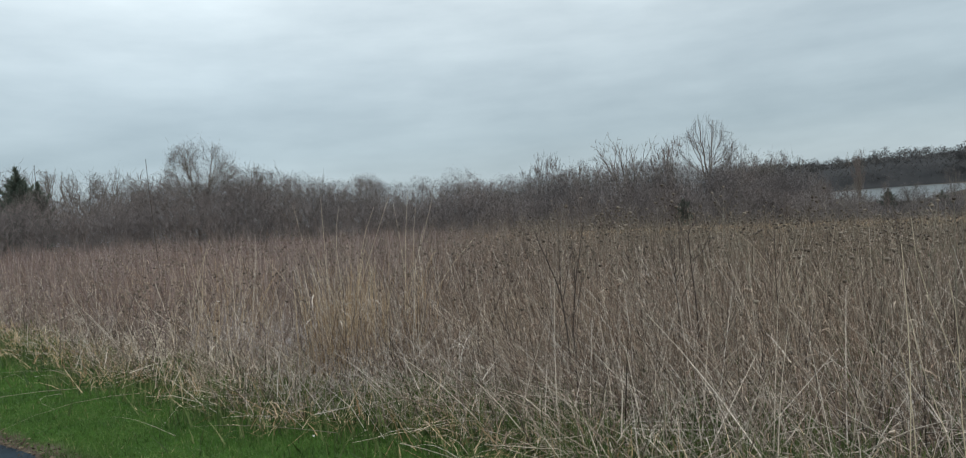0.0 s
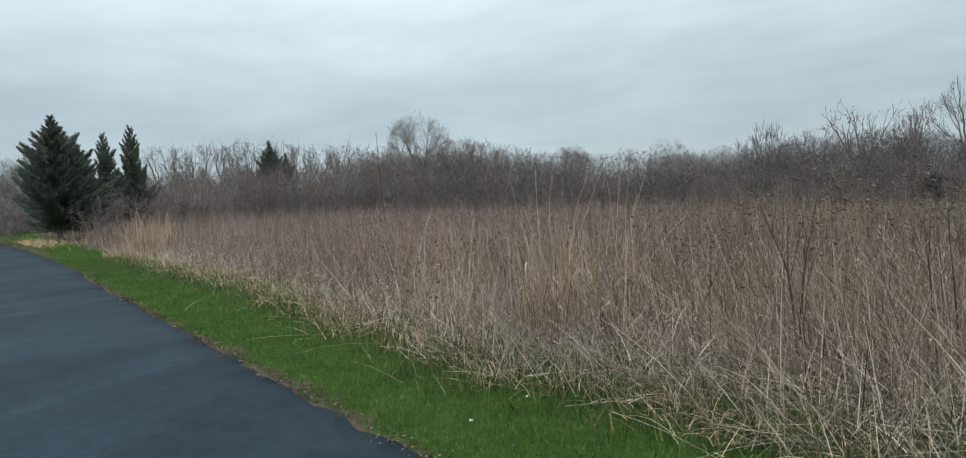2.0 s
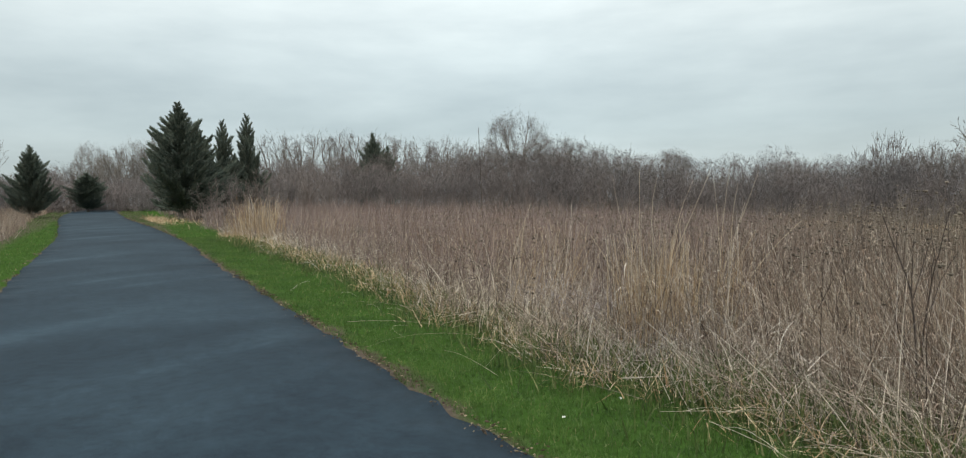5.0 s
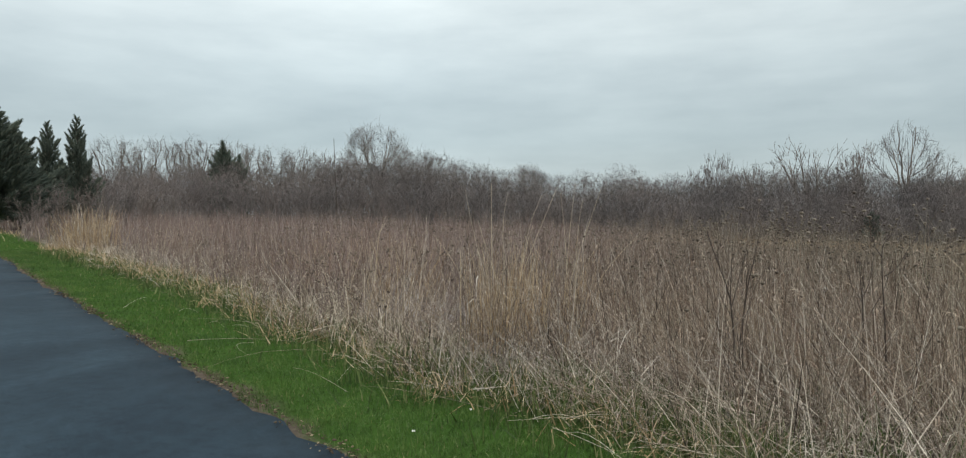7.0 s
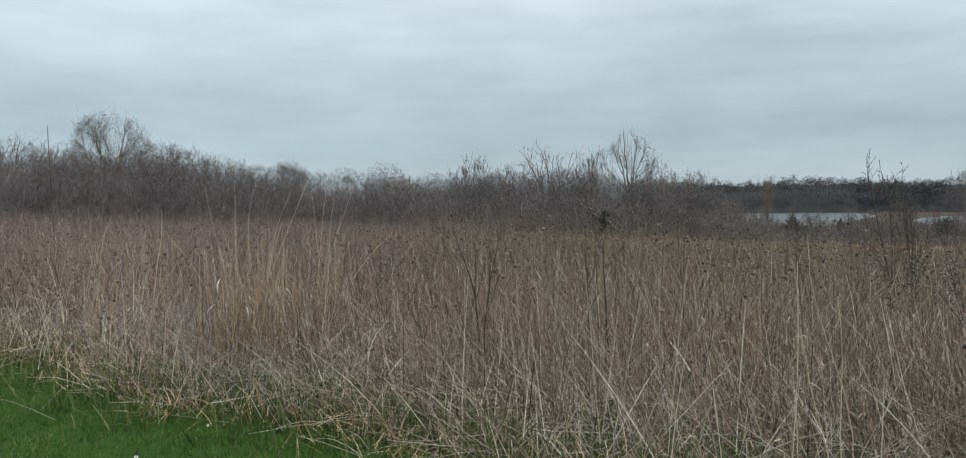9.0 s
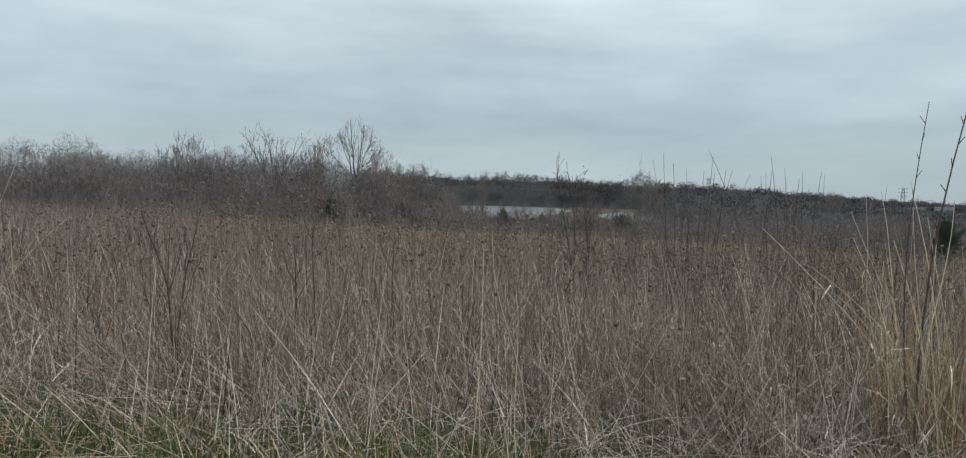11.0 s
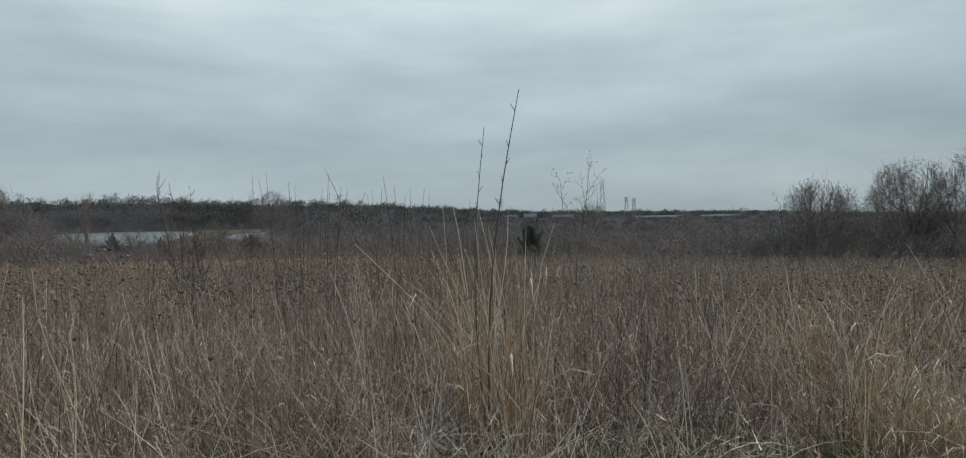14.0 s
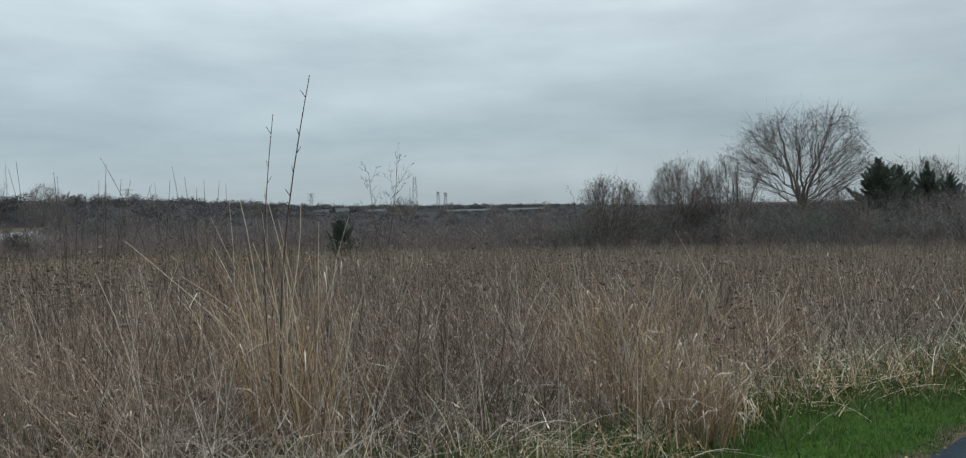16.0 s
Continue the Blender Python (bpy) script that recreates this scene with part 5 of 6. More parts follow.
# a paler, shorter belt where the meadow drops away
x, y, rad = scatter(11000, 40, 63, 1.0, 0.0, 64.0, r=fr, open_belt=True)
P, R = strands(x, y, rad, 0.22, 0.5, 0.3, 0.5, 0.0019, 3, fr, edge=False)
belt = blades(P, R, fr)
stuff("withered_leaves", *joined(leaves), M_GRASS, "small withered leaves curling from the dry meadow stems", "dry leaves")
stuff("pale_grass_belt", *belt, M_TAN, "short pale straw-yellow grass at the meadow's far side", "dry grass")
stuff("dry_grass", *joined(pieces), M_GRASS, "pinkish tan dry meadow grass, leaning", "dry grass")

# lodged and fallen straw, thickest along the meadow's edge
pieces = []
for cnt, lo, hi, pw, k in ((8200, 3.5, 8.5, 0.3, 5), (1900, 8.5, 20, 1.5, 4)):
    x, y, rad, bias = tufts(cnt, 6, 0.10, 0.7, lo, hi, pw, r=fr, sparse=0.55)
    some = (x * U[0] + y * U[1] > -3.2) | (fr.uniform(0, 1, len(x)) < 0.4)
    x, y, rad, bias = x[some], y[some], rad[some], (bias[0][some], bias[1][some])
    P, R = strands(x, y, rad, 0.35, 1.0, 0.55, 0.4, 0.0022, k, fr, bias)
    P[..., 2] += fr.uniform(0, 0.16, len(x))[:, None]
    pieces.append(tubes(P, R))
s = np.concatenate([fr.uniform(-9, -2, 500), fr.uniform(-2, 9, 3100), fr.uniform(9, 28, 2600)])
n = field_edge(s) + fr.exponential(0.7, len(s)) + fr.normal(0, 0.12, len(s))
x, y = s * U[0] + n * N[0], s * U[1] + n * N[1]
w = fr.normal(0, 0.75, (2, len(s)))
outward = np.minimum(w[0] * N[0] + w[1] * N[1], 0) * 0.45
w -= outward[None, :] * N[:, None]
P, R = strands(x, y, np.hypot(x, y), 0.15, 0.6, 0.3, 0.9, 0.0016, 4, fr, (w[0], w[1]), edge=False)
P[..., 2] += (np.abs(fr.normal(0, 0.11, len(s))) * np.clip((n - field_edge(s) + 0.2), 0.1, 1))[:, None]
pieces.append(tubes(P, R))
# a patch of grey bleached stems matted flat just inside the margin
c = 1700
a, q = fr.uniform(0, 6.283, c), np.sqrt(fr.uniform(0, 1, c))
s, n = 6.6 + 1.15 * q * np.cos(a), 4.45 + 0.5 * q * np.sin(a)
x, y = s * U[0] + n * N[0], s * U[1] + n * N[1]
P, R = strands(x, y, np.hypot(x, y), 0.2, 0.6, 0.6, 0.8, 0.0017, 4, fr, (fr.normal(0.5, 0.6, c), fr.normal(-0.2, 0.6, c)), edge=False)
P[..., 2] += np.abs(fr.normal(0.06, 0.09, c))[:, None]
stuff("matted_stems", *blades(P, R, fr), M_MAT, "grey bleached stems matted flat inside the meadow's margin", "straw")
# single bleached stems standing and leaning every way out of the tangle
x, y, rad = scatter(2300, 3.7, 10.5, 0.5, r=fr)
P, R = strands(x, y, rad, 0.5, 1.1, 0.7, 0.35, 0.0024, 5, fr, edge=False)
pieces.append(tubes(P, R))
# matted thatch: short curved bits lying low between the stems
x, y, rad = scatter(15000, 3.5, 9.5, 0.6, r=fr, sparse=0.5)
P, R = strands(x, y, rad, 0.10, 0.38, 0.7, 1.0, 0.0014, 4, fr, fr.normal(0, 0.7, (2, len(x))), edge=False)
P[..., 2] += fr.exponential(0.09, len(x))[:, None]
pieces.append(blades(P, R * 1.15, fr))
stuff("lodged_straw", *joined(pieces), M_STRAW, "bleached lodged straw tangled at the meadow's foot", "straw")

# short yellowed thatch where turf and meadow meet
s = fr.uniform(-9, 26, 9000)
n = field_edge(s) + fr.normal(0.08, 0.2, len(s)) + 0.12 * np.sin(s * 4.1)
s = np.concatenate([s, fr.normal(42, 3.0, 1300)])
n = np.concatenate([n, 2.5 + bend(s[9000:]) + np.abs(fr.normal(0, 0.8, 1300))])
x, y = s * U[0] + n * N[0], s * U[1] + n * N[1]
P, R = strands(x, y, np.hypot(x, y), 0.08, 0.34, 0.5, 1.0, 0.0018, 4, fr, fr.normal(0, 0.6, (2, len(x))), edge=False)
P[..., 2] += np.abs(fr.normal(0.02, 0.035, len(s)))[:, None]
stuff("edge_thatch", *blades(P, R, fr), M_TAN, "short yellowed thatch where turf and meadow meet", "straw")

# long pale stems that have fallen over the verge
s = fr.uniform(-7, 20, 170)
n = np.maximum(field_edge(s) - fr.exponential(0.34, 170) + 0.15, 2.45)
x, y = s * U[0] + n * N[0], s * U[1] + n * N[1]
a = np.arctan2(-U[1], -U[0]) + fr.normal(0, 0.6, 170) + np.where(fr.uniform(0, 1, 170) < 0.5, 0.35, 3.5)
ln = fr.uniform(0.35, 1.25, 170)
t = np.linspace(0, 1, 5)[None, :]
bow = fr.normal(0, 0.12, 170)[:, None] * ln[:, None] * t * (1 - t) * 2
P = np.stack([x[:, None] + (t - 0.5) * ln[:, None] * np.cos(a)[:, None] - bow * np.sin(a)[:, None], y[:, None] + (t - 0.5) * ln[:, None] * np.sin(a)[:, None] + bow * np.cos(a)[:, None],
              0 * t + ground_z(x, y)[:, None] + 0.05 + fr.uniform(0, 0.05, 170)[:, None] + 0.05 * np.sin(t * 3.1)], -1)
stuff("fallen_stems", *tubes(P, fr.uniform(0.0011, 0.0020, 170)[:, None] * (1 - 0.6 * t), 4), M_STRAW, "long pale stems fallen across the mown verge", "straw")

# short green weeds between the straw at the edge
s = np.concatenate([fr.uniform(-9, 24, 15000), fr.uniform(-3, 4, 5000)])
n = field_edge(s) + fr.normal(0.05, 0.3, len(s)) + np.where(np.arange(len(s)) > 15000, 0.4, 0)
keep = n > 2.2
s, n = s[keep], n[keep]
x, y = s * U[0] + n * N[0], s * U[1] + n * N[1]
P, R = strands(x, y, np.hypot(x, y), 0.07, 0.24, 0.35, 0.6, 0.0027, 3, fr, edge=False)
s = fr.uniform(-2, 7, 9000)
n = field_edge(s) + np.abs(fr.normal(0.1, 0.6, len(s)))
thick_ = fr.uniform(0, 1, len(s)) < 0.25 + 0.75 * (np.sin(s * 3.3 + n * 2.1) * np.sin(n * 4.7 - s) > 0.0)
s, n = s[thick_], n[thick_]
x, y = s * U[0] + n * N[0], s * U[1] + n * N[1]
P3, R3 = strands(x, y, np.hypot(x, y), 0.10, 0.30, 0.4, 0.6, 0.0026, 3, fr, edge=False)
x2, y2, rad2, b2 = tufts(9000, 10, 0.12, 0.2, 4.2, 22, 1.2, 8.0, 80.0, r=fr)
P2, R2 = strands(x2, y2, rad2, 0.12, 0.45, 0.3, 0.5, 0.0022, 3, fr, b2, edge=False)
stuff("green_weeds", *joined([blades(P, R, fr), blades(P2, R2, fr), blades(P3, R3, fr)]), M_WEED, "short green weeds among dry straw", "weeds")

# mown verge
lawn = []
for cnt, s_lo, s_hi, w in ((85000, -9, 7, 0.0019), (46000, 7, 26, 0.0034), (22000, 26, 100, 0.009)):
    s = fr.uniform(s_lo, s_hi, cnt)
    n = PATH_R + 0.07 + 0.05 * np.sin(s * 2.1) * np.sin(s * 5.3) + (field_edge(s) + 0.35 - PATH_R) * fr.uniform(0, 1, cnt) + bend(s)
    lawn.append((s, n, w))
s = fr.uniform(5, 100, 24000)
lawn.append((s, PATH_L - 0.05 - 1.45 * fr.uniform(0, 1, 24000) + bend(s), 0.006))
pieces = []
for s, n, w in lawn:
    x, y = s * U[0] + n * N[0], s * U[1] + n * N[1]
    clump = 0.5 + 0.5 * np.sin(s * 3.1 + 2 * np.sin(n * 2.7)) * np.sin(n * 4.3 + 1.7 * np.sin(s * 1.9))
    P, R = strands(x, y, 0 * x, 0.030, 0.055, 0.55, 0.0, w, 2, fr, edge=False)
    P[..., 2] = ground_z(x, y)[:, None] + (P[..., 2] - ground_z(x, y)[:, None]) * (0.75 + 0.5 * clump)[:, None]
    a = fr.uniform(0, 6.283, len(x))
    pieces.append(ribbons(P, R * 1.3, np.stack([np.cos(a), np.sin(a), 0 * a], -1)))
stuff("mown_grass", *joined(pieces), M_LAWN, "short bright green mown grass along the path", "grass")

# crumbs of soil, dead leaves and bark along the asphalt's edges
s = np.concatenate([fr.uniform(-9, 14, 3600), fr.uniform(14, 50, 1400)])
s += 0.2 * np.sin(s * 2.7) + 0.06 * np.sin(s * 7.1)
side = np.where(fr.uniform(0, 1, len(s)) < 0.8, 1, -1)
n = np.where(side > 0, PATH_R + 0.05 + fr.normal(0, 0.05, len(s)), PATH_L - 0.05 - fr.normal(0, 0.05, len(s))) + bend(s)
x, y = s * U[0] + n * N[0], s * U[1] + n * N[1]
a, e = fr.uniform(0, 6.283, len(s)), fr.normal(0, 0.25, len(s))
ln = 0.007 + np.minimum(fr.exponential(0.008, len(s)), 0.018) * (1 + np.clip(s, 0, 60) / 25) * 1.12
d3 = np.stack([np.cos(a) * np.cos(e), np.sin(a) * np.cos(e), np.sin(e)], -1)
c3 = np.stack([x, y, ground_z(x, y) + 0.04 + fr.uniform(0, 0.015, len(s))], -1)
P = np.stack([c3 - d3 * ln[:, None] * 0.5, c3, c3 + d3 * ln[:, None] * 0.5], 1)
wid = ln * fr.uniform(0.12, 0.4, len(s))
stuff("edge_debris", *tubes(P, np.stack([wid * 0.4, wid, wid * 0.3], 1), 3), M_CRUMB, "dark soil crumbs and dead leaves along the asphalt edge", "debris")

# ---------------------------------------------------------------- single plants


def bunchgrass(x, y, count, height, spread, lean, label, tilt=(0.0, 0.0), curl=0.5, radius=0.0016):
    r = np.random.default_rng(int(abs(x * 131 + y * 977)) + count)
    e = thing("bunchgrass", x, y, gz(x, y), label, "grass clump", "bunchgrass clumps")
    bx, by = r.normal(0, spread, count), r.normal(0, spread, count)
    h = height * (0.3 + 0.7 * r.uniform(0, 1, count))
    a = np.arctan2(by, bx) + r.normal(0, 0.7, count)
    ln, cv = np.abs(r.normal(0, lean, count)), np.abs(r.normal(0, curl, count))
    k = 6
    t = np.linspace(0, 1, k)[None, :]
    ang = ln[:, None] + cv[:, None] * t ** 1.5
    st = h[:, None] / (k - 1)
    out = np.concatenate([np.zeros((count, 1)), np.cumsum(np.sin(ang[:, :-1]) * st, 1)], 1)
    up = np.concatenate([np.zeros((count, 1)), np.cumsum(np.cos(ang[:, :-1]) * st, 1)], 1)
    a = a[:, None] + np.cumsum(r.normal(0, 0.55, (count, k)), 1)
    step = np.diff(out, axis=1, prepend=0)
    P = np.stack([bx[:, None] + np.cumsum(step * np.cos(a), 1) + tilt[0] * up, by[:, None] + np.cumsum(step * np.sin(a), 1) + tilt[1] * up, np.maximum(up, 0.0)], -1)
    R = radius * r.uniform(0.7, 1.4, count)[:, None] * (1 - 0.7 * t) * (1 + math.hypot(x, y) / 14)
    half = int(count * 0.8)
    tagged(part("dry_foliage", mesh_of("dry_foliage", *tubes(P[:half], R[:half]), M_TAN), e), kind="stuff")
    tagged(part("curled_leaf", mesh_of("curled_leaf", *curls(P[r.uniform(0, 1, count) < 0.3], 0.95, 0.06, 0.2, 0.0030, r, 0.5), M_STRAW), e, "pale curled leaf tips"), kind="stuff")
    Q = P[half:].copy()
    Q[..., 2] *= 1.18
    tagged(part("seed_culm", mesh_of("seed_culm", *tubes(Q, R[half:] * 1.25), M_STRAW), e, "pale straw-coloured flowering culms"), kind="stuff")
    return e


bunchgrass(-1.42, 6.45, 420, 1.15, 0.15, 0.12, "tall upright orange-tan bunchgrass clump", (0.02, 0.0), 0.25)
bunchgrass(-0.95, 6.9, 190, 1.25, 0.2, 0.16, "loose tall straw-coloured bunchgrass clump", (0.02, 0.0), 0.3)
bunchgrass(-2.9, 7.5, 130, 1.2, 0.25, 0.18, "loose tall straw-coloured bunchgrass clump", (0.12, 0.05), 0.4)
bunchgrass(4.30, 2.12, 150, 1.35, 0.11, 0.22, "large shaggy tan bunchgrass clump at the verge", (-0.06, 0.06), 0.45, 0.0021)
bunchgrass(4.16, 2.28, 80, 1.5, 0.07, 0.15, "tall loose golden bunchgrass rising beside dark rods", (-0.05, 0.05), 0.5, 0.0019)
bunchgrass(4.2, 2.0, 90, 0.8, 0.16, 0.3, "curling pale bunchgrass in front of a tan clump", (0.0, 0.0), 1.3, 0.0022)
bunchgrass(4.95, 1.65, 60, 0.7, 0.2, 0.35, "arching tan bunchgrass clump at the verge", (0.0, 0.0), 0.9)
bunchgrass(5.1, -0.22, 700, 0.66, 0.11, 0.30, "bushy orange-tan bunchgrass clump beside the turf", (0.0, 0.0), 0.8, 0.0015)
bunchgrass(5.3, 0.15, 150, 1.15, 0.18, 0.14, "tall pale curling grass behind a bushy clump", (0.0, 0.0), 1.2, 0.0022)
bunchgrass(6.8, 0.3, 220, 1.05, 0.25, 0.2, "curling pale tan bunchgrass clump", (0.0, 0.0), 1.2, 0.0024)
bunchgrass(-16.6, 17.9, 320, 1.5, 0.35, 0.2, "tall tan bunchgrass clump near the bend", (0.0, 0.0), 0.35, 0.002)
bunchgrass(-17.7, 18.7, 260, 1.35, 0.4, 0.25, "tan bunchgrass clump near the bend", (0.0, 0.0), 0.4, 0.002)
bunchgrass(8.6, -0.9, 130, 0.9, 0.3, 0.2, "tan bunchgrass clump beside the turf", (0.0, 0.0), 0.7)


def culms(x, y, tips, label, droop=0.12, radius=0.0028):
    """Tall single grass stems fanning out of one root, each bending over a little at the tip."""
    e = thing("tall_grass", x, y, gz(x, y), label, "tall grass", "tall grass culms")
    r = np.random.default_rng(int(abs(x * 77 + y * 31)) + len(tips))
    for tx, ty, tz in tips:
        f = np.linspace(0, 1, 8)[:, None]
        o = np.array([*r.normal(0, 0.08, 2), 0.0])
        kink = r.normal(0, 0.035, 2)
        P = o + (np.array([[tx, ty, 0]]) - o) * f ** 1.35 + np.array([[0, 0, tz]]) * f * (1 + droop * (1 - f)) + np.concatenate([kink[0] * np.sin(f * 5.5), kink[1] * np.sin(f * 4.2), 0 * f], 1)
        R = radius * r.uniform(0.8, 1.2) * (1 - 0.6 * f[:, 0])
        part("culm", mesh_of("culm", *tubes(P[None], R[None], 4), M_CULM), e)
    return e


LEFT = np.array([-0.53, 0.85])
culms(4.35, 2.2, [(LEFT[0] * a + 0.85 * b, LEFT[1] * a + 0.53 * b, z) for a, b, z in ((0.95, 0.0, 1.36), (0.66, 0.1, 1.12), (0.46, -0.1, 1.48), (0.36, 0.1, 1.60), (0.25, 0.0, 1.32), (0.16, 0.1, 1.66), (0.08, -0.05, 1.46), (-0.04, 0.1, 1.56), (0.55, 0.2, 0.95), (-0.25, 0.0, 1.15), (-0.42, 0.1, 0.9))],
      "tall pale grass culms leaning out of a tan clump", 0.2, 0.0046)
culms(-1.42, 6.45, [(-0.35, 0.1, 1.66), (-0.2, 0.0, 1.35), (0.1, 0.1, 1.62), (0.42, 0.1, 1.58), (0.55, 0.0, 1.66), (0.3, 0.2, 1.3), (-0.75, 0.2, 1.2), (-0.1, 0.1, 1.7)], "tall pale grass culms above an orange-tan clump")
culms(-0.8, 6.9, [(-0.1, 0.1, 1.62), (0.15, 0.0, 1.55), (0.3, 0.1, 1.66), (0.7, 0.2, 1.2), (0.05, 0.2, 1.72)], "tall pale grass culms in the meadow")
culms(-3.5, 7.9, [(0.25, 0.3, 1.36), (0.35, 0.1, 1.3), (-0.1, 0.2, 1.1)], "arching pale grass culms in the meadow", 0.3)
culms(1.82, 2.9, [(0.02, 0.02, 1.32), (-0.03, 0.05, 1.2), (0.09, 0.0, 1.05), (0.0, 0.1, 0.9), (-0.12, 0.0, 0.8)], "pair of thick pale grass culms at the verge", 0.05, 0.0034)
culms(5.9, 0.5, [(0.1, 0.2, 1.15), (0.3, 0.5, 1.0), (-0.1, 0.1, 0.95), (0.2, -0.2, 0.9)], "curling pale grass culms near the turf", 0.35)
culms(8.2, -0.6, [(0.0, 0.5, 1.3), (0.2, 0.3, 1.0), (-0.2, 0.3, 0.9)], "leaning pale grass culms near the turf", 0.15)
culms(2.9, 6.2, [(-0.5, 0.4, 1.1), (-0.2, 0.2, 1.2), (0.3, 0.1, 1.15)], "arching pale grass culms in the meadow", 0.25)


def stalk(name, x, y, stem, shoots, label, category, head_points=(), head=0.011, group="tall dead stalks"):
    """A dead stalk: stem points with radii, side shoots, seed heads."""
    e = thing(name, x, y, gz(x, y), label, category, group)
    for pts, rad in stem:
        part("stem", mesh_of("stem", *tubes(np.array([pts]), np.array([rad]), 6), M_STALK, True), e)
    for pts, rad in shoots:
        part("side_shoot", mesh_of("side_shoot", *tubes(np.array([pts]), np.array([rad]), 4), M_STALK, True), e)
    for h in head_points:
        H = np.array(h)[None, :] + head * kz[:, None] * np.array([0, 0, 1.0])
        part("seed_head", mesh_of("seed_head", *tubes(H[None], head * kr[None, :], 6), M_HEAD), e)
    return e


def forked_stalk(x, y, height, seed, lean=(0.0, 0.0), forks=5, spread=0.25, fork_at=0.6, r0=0.006):
    r = np.random.default_rng(seed)
    top = np.array([lean[0] * height, lean[1] * height, height])
    pts = [top * f + np.array([*r.normal(0, 0.008, 2), 0]) * (f > 0) for f in np.linspace(0, 1, 6)]
    shoots, H = [], [pts[-1]]
    for j in range(forks):
        f = fork_at + (0.95 - fork_at) * j / forks
        b = top * f
        a = j * 2.4 + r.normal(0, 0.4)
        ln = height * (1 - f) * r.uniform(0.75, 1.1)
        tip = b + np.array([math.cos(a) * spread * ln * 1.4, math.sin(a) * spread * ln * 1.4, ln])
        mid = (b + tip) / 2 + np.array([math.cos(a), math.sin(a), 0]) * 0.03
        shoots.append(([b, mid, tip], [r0 * 0.5, r0 * 0.4, r0 * 0.25]))
        H.append(tip)
        for _ in range(2):
            c = mid + (tip - mid) * r.uniform(0.3, 0.9)
            t2 = c + np.array([*r.normal(0, 0.05, 2), r.uniform(0.02, 0.08)])
            shoots.append(([c, t2], [r0 * 0.25, r0 * 0.2]))
            H.append(t2)
    return stalk("dead_stalk", x, y, [(pts, [r0 * (1 - 0.13 * i) for i in range(6)])], shoots, "tall dark forked dead stalk with small seed heads", "dead stalk", H, 0.008)



def branching_stalk(x, y, lines, head_lines, seed, label, across=(0.99, -0.12)):
    """A dead forb with slender branches; each line runs sideways, back and up from the root."""
    r = np.random.default_rng(seed)
    lift = lambda u, v, z: np.array([u * across[0] - v * across[1], u * across[1] + v * across[0], z])
    main, side, H = [], [], []
    for i, (r0, pts) in enumerate(lines):
        P = [lift(u, v, z) for u, v, z in pts]
        Q = []
        for a, b in zip(P, P[1:]):
            Q += [a, (a + b) / 2 + np.array([*r.normal(0, 0.006, 2), 0])]
        Q.append(P[-1])
        (main if r0 > 0.0045 else side).append((Q, [r0 * (1 - 0.6 * k / (len(Q) - 1)) for k in range(len(Q))]))
        if i in head_lines:
            H.append(Q[-1])
            for _ in range(6):
                k = r.integers(len(Q) // 2, len(Q))
                b = Q[k - 1] + (Q[k] - Q[k - 1]) * r.uniform(0, 1)
                t = b + np.array([*r.normal(0, 0.030, 2), r.uniform(-0.005, 0.03)])
                side.append(([b, t], [0.0013, 0.001]))
                H.append(t)
    return stalk("dead_stalk", x, y, main, side, label, "dead stalk", H, 0.0085)


branching_stalk(0.57, 5.16, [(0.0085, [(0, 0, 0), (-0.005, 0, 0.42), (-0.035, 0, 0.80), (-0.11, 0.02, 1.04), (-0.20, 0.03, 1.30)]), (0.0065, [(0.03, 0.03, 0), (0.03, 0.03, 0.5), (0.075, 0.02, 0.86), (0.12, 0.0, 1.08), (0.17, 0, 1.33)]),
                             (0.0042, [(-0.035, 0, 0.80), (-0.03, -0.02, 1.0), (-0.015, -0.03, 1.31)]), (0.004, [(-0.03, 0, 0.74), (0.03, 0.05, 0.98), (0.08, 0.08, 1.2)]), (0.0035, [(0.075, 0.02, 0.86), (0.09, -0.05, 1.05), (0.07, -0.08, 1.22)]),
                             (0.0035, [(0.04, 0.03, 0.62), (0.12, 0.08, 0.86), (0.24, 0.10, 1.1)]), (0.003, [(-0.11, 0.02, 1.04), (-0.12, 0, 1.16), (-0.10, 0, 1.28)]), (0.003, [(-0.02, 0, 0.66), (-0.1, 0.05, 0.82), (-0.16, 0.08, 0.95)])],
                (1, 3, 4, 5), 1, "tall dark forked dead stalk with small round seed heads")
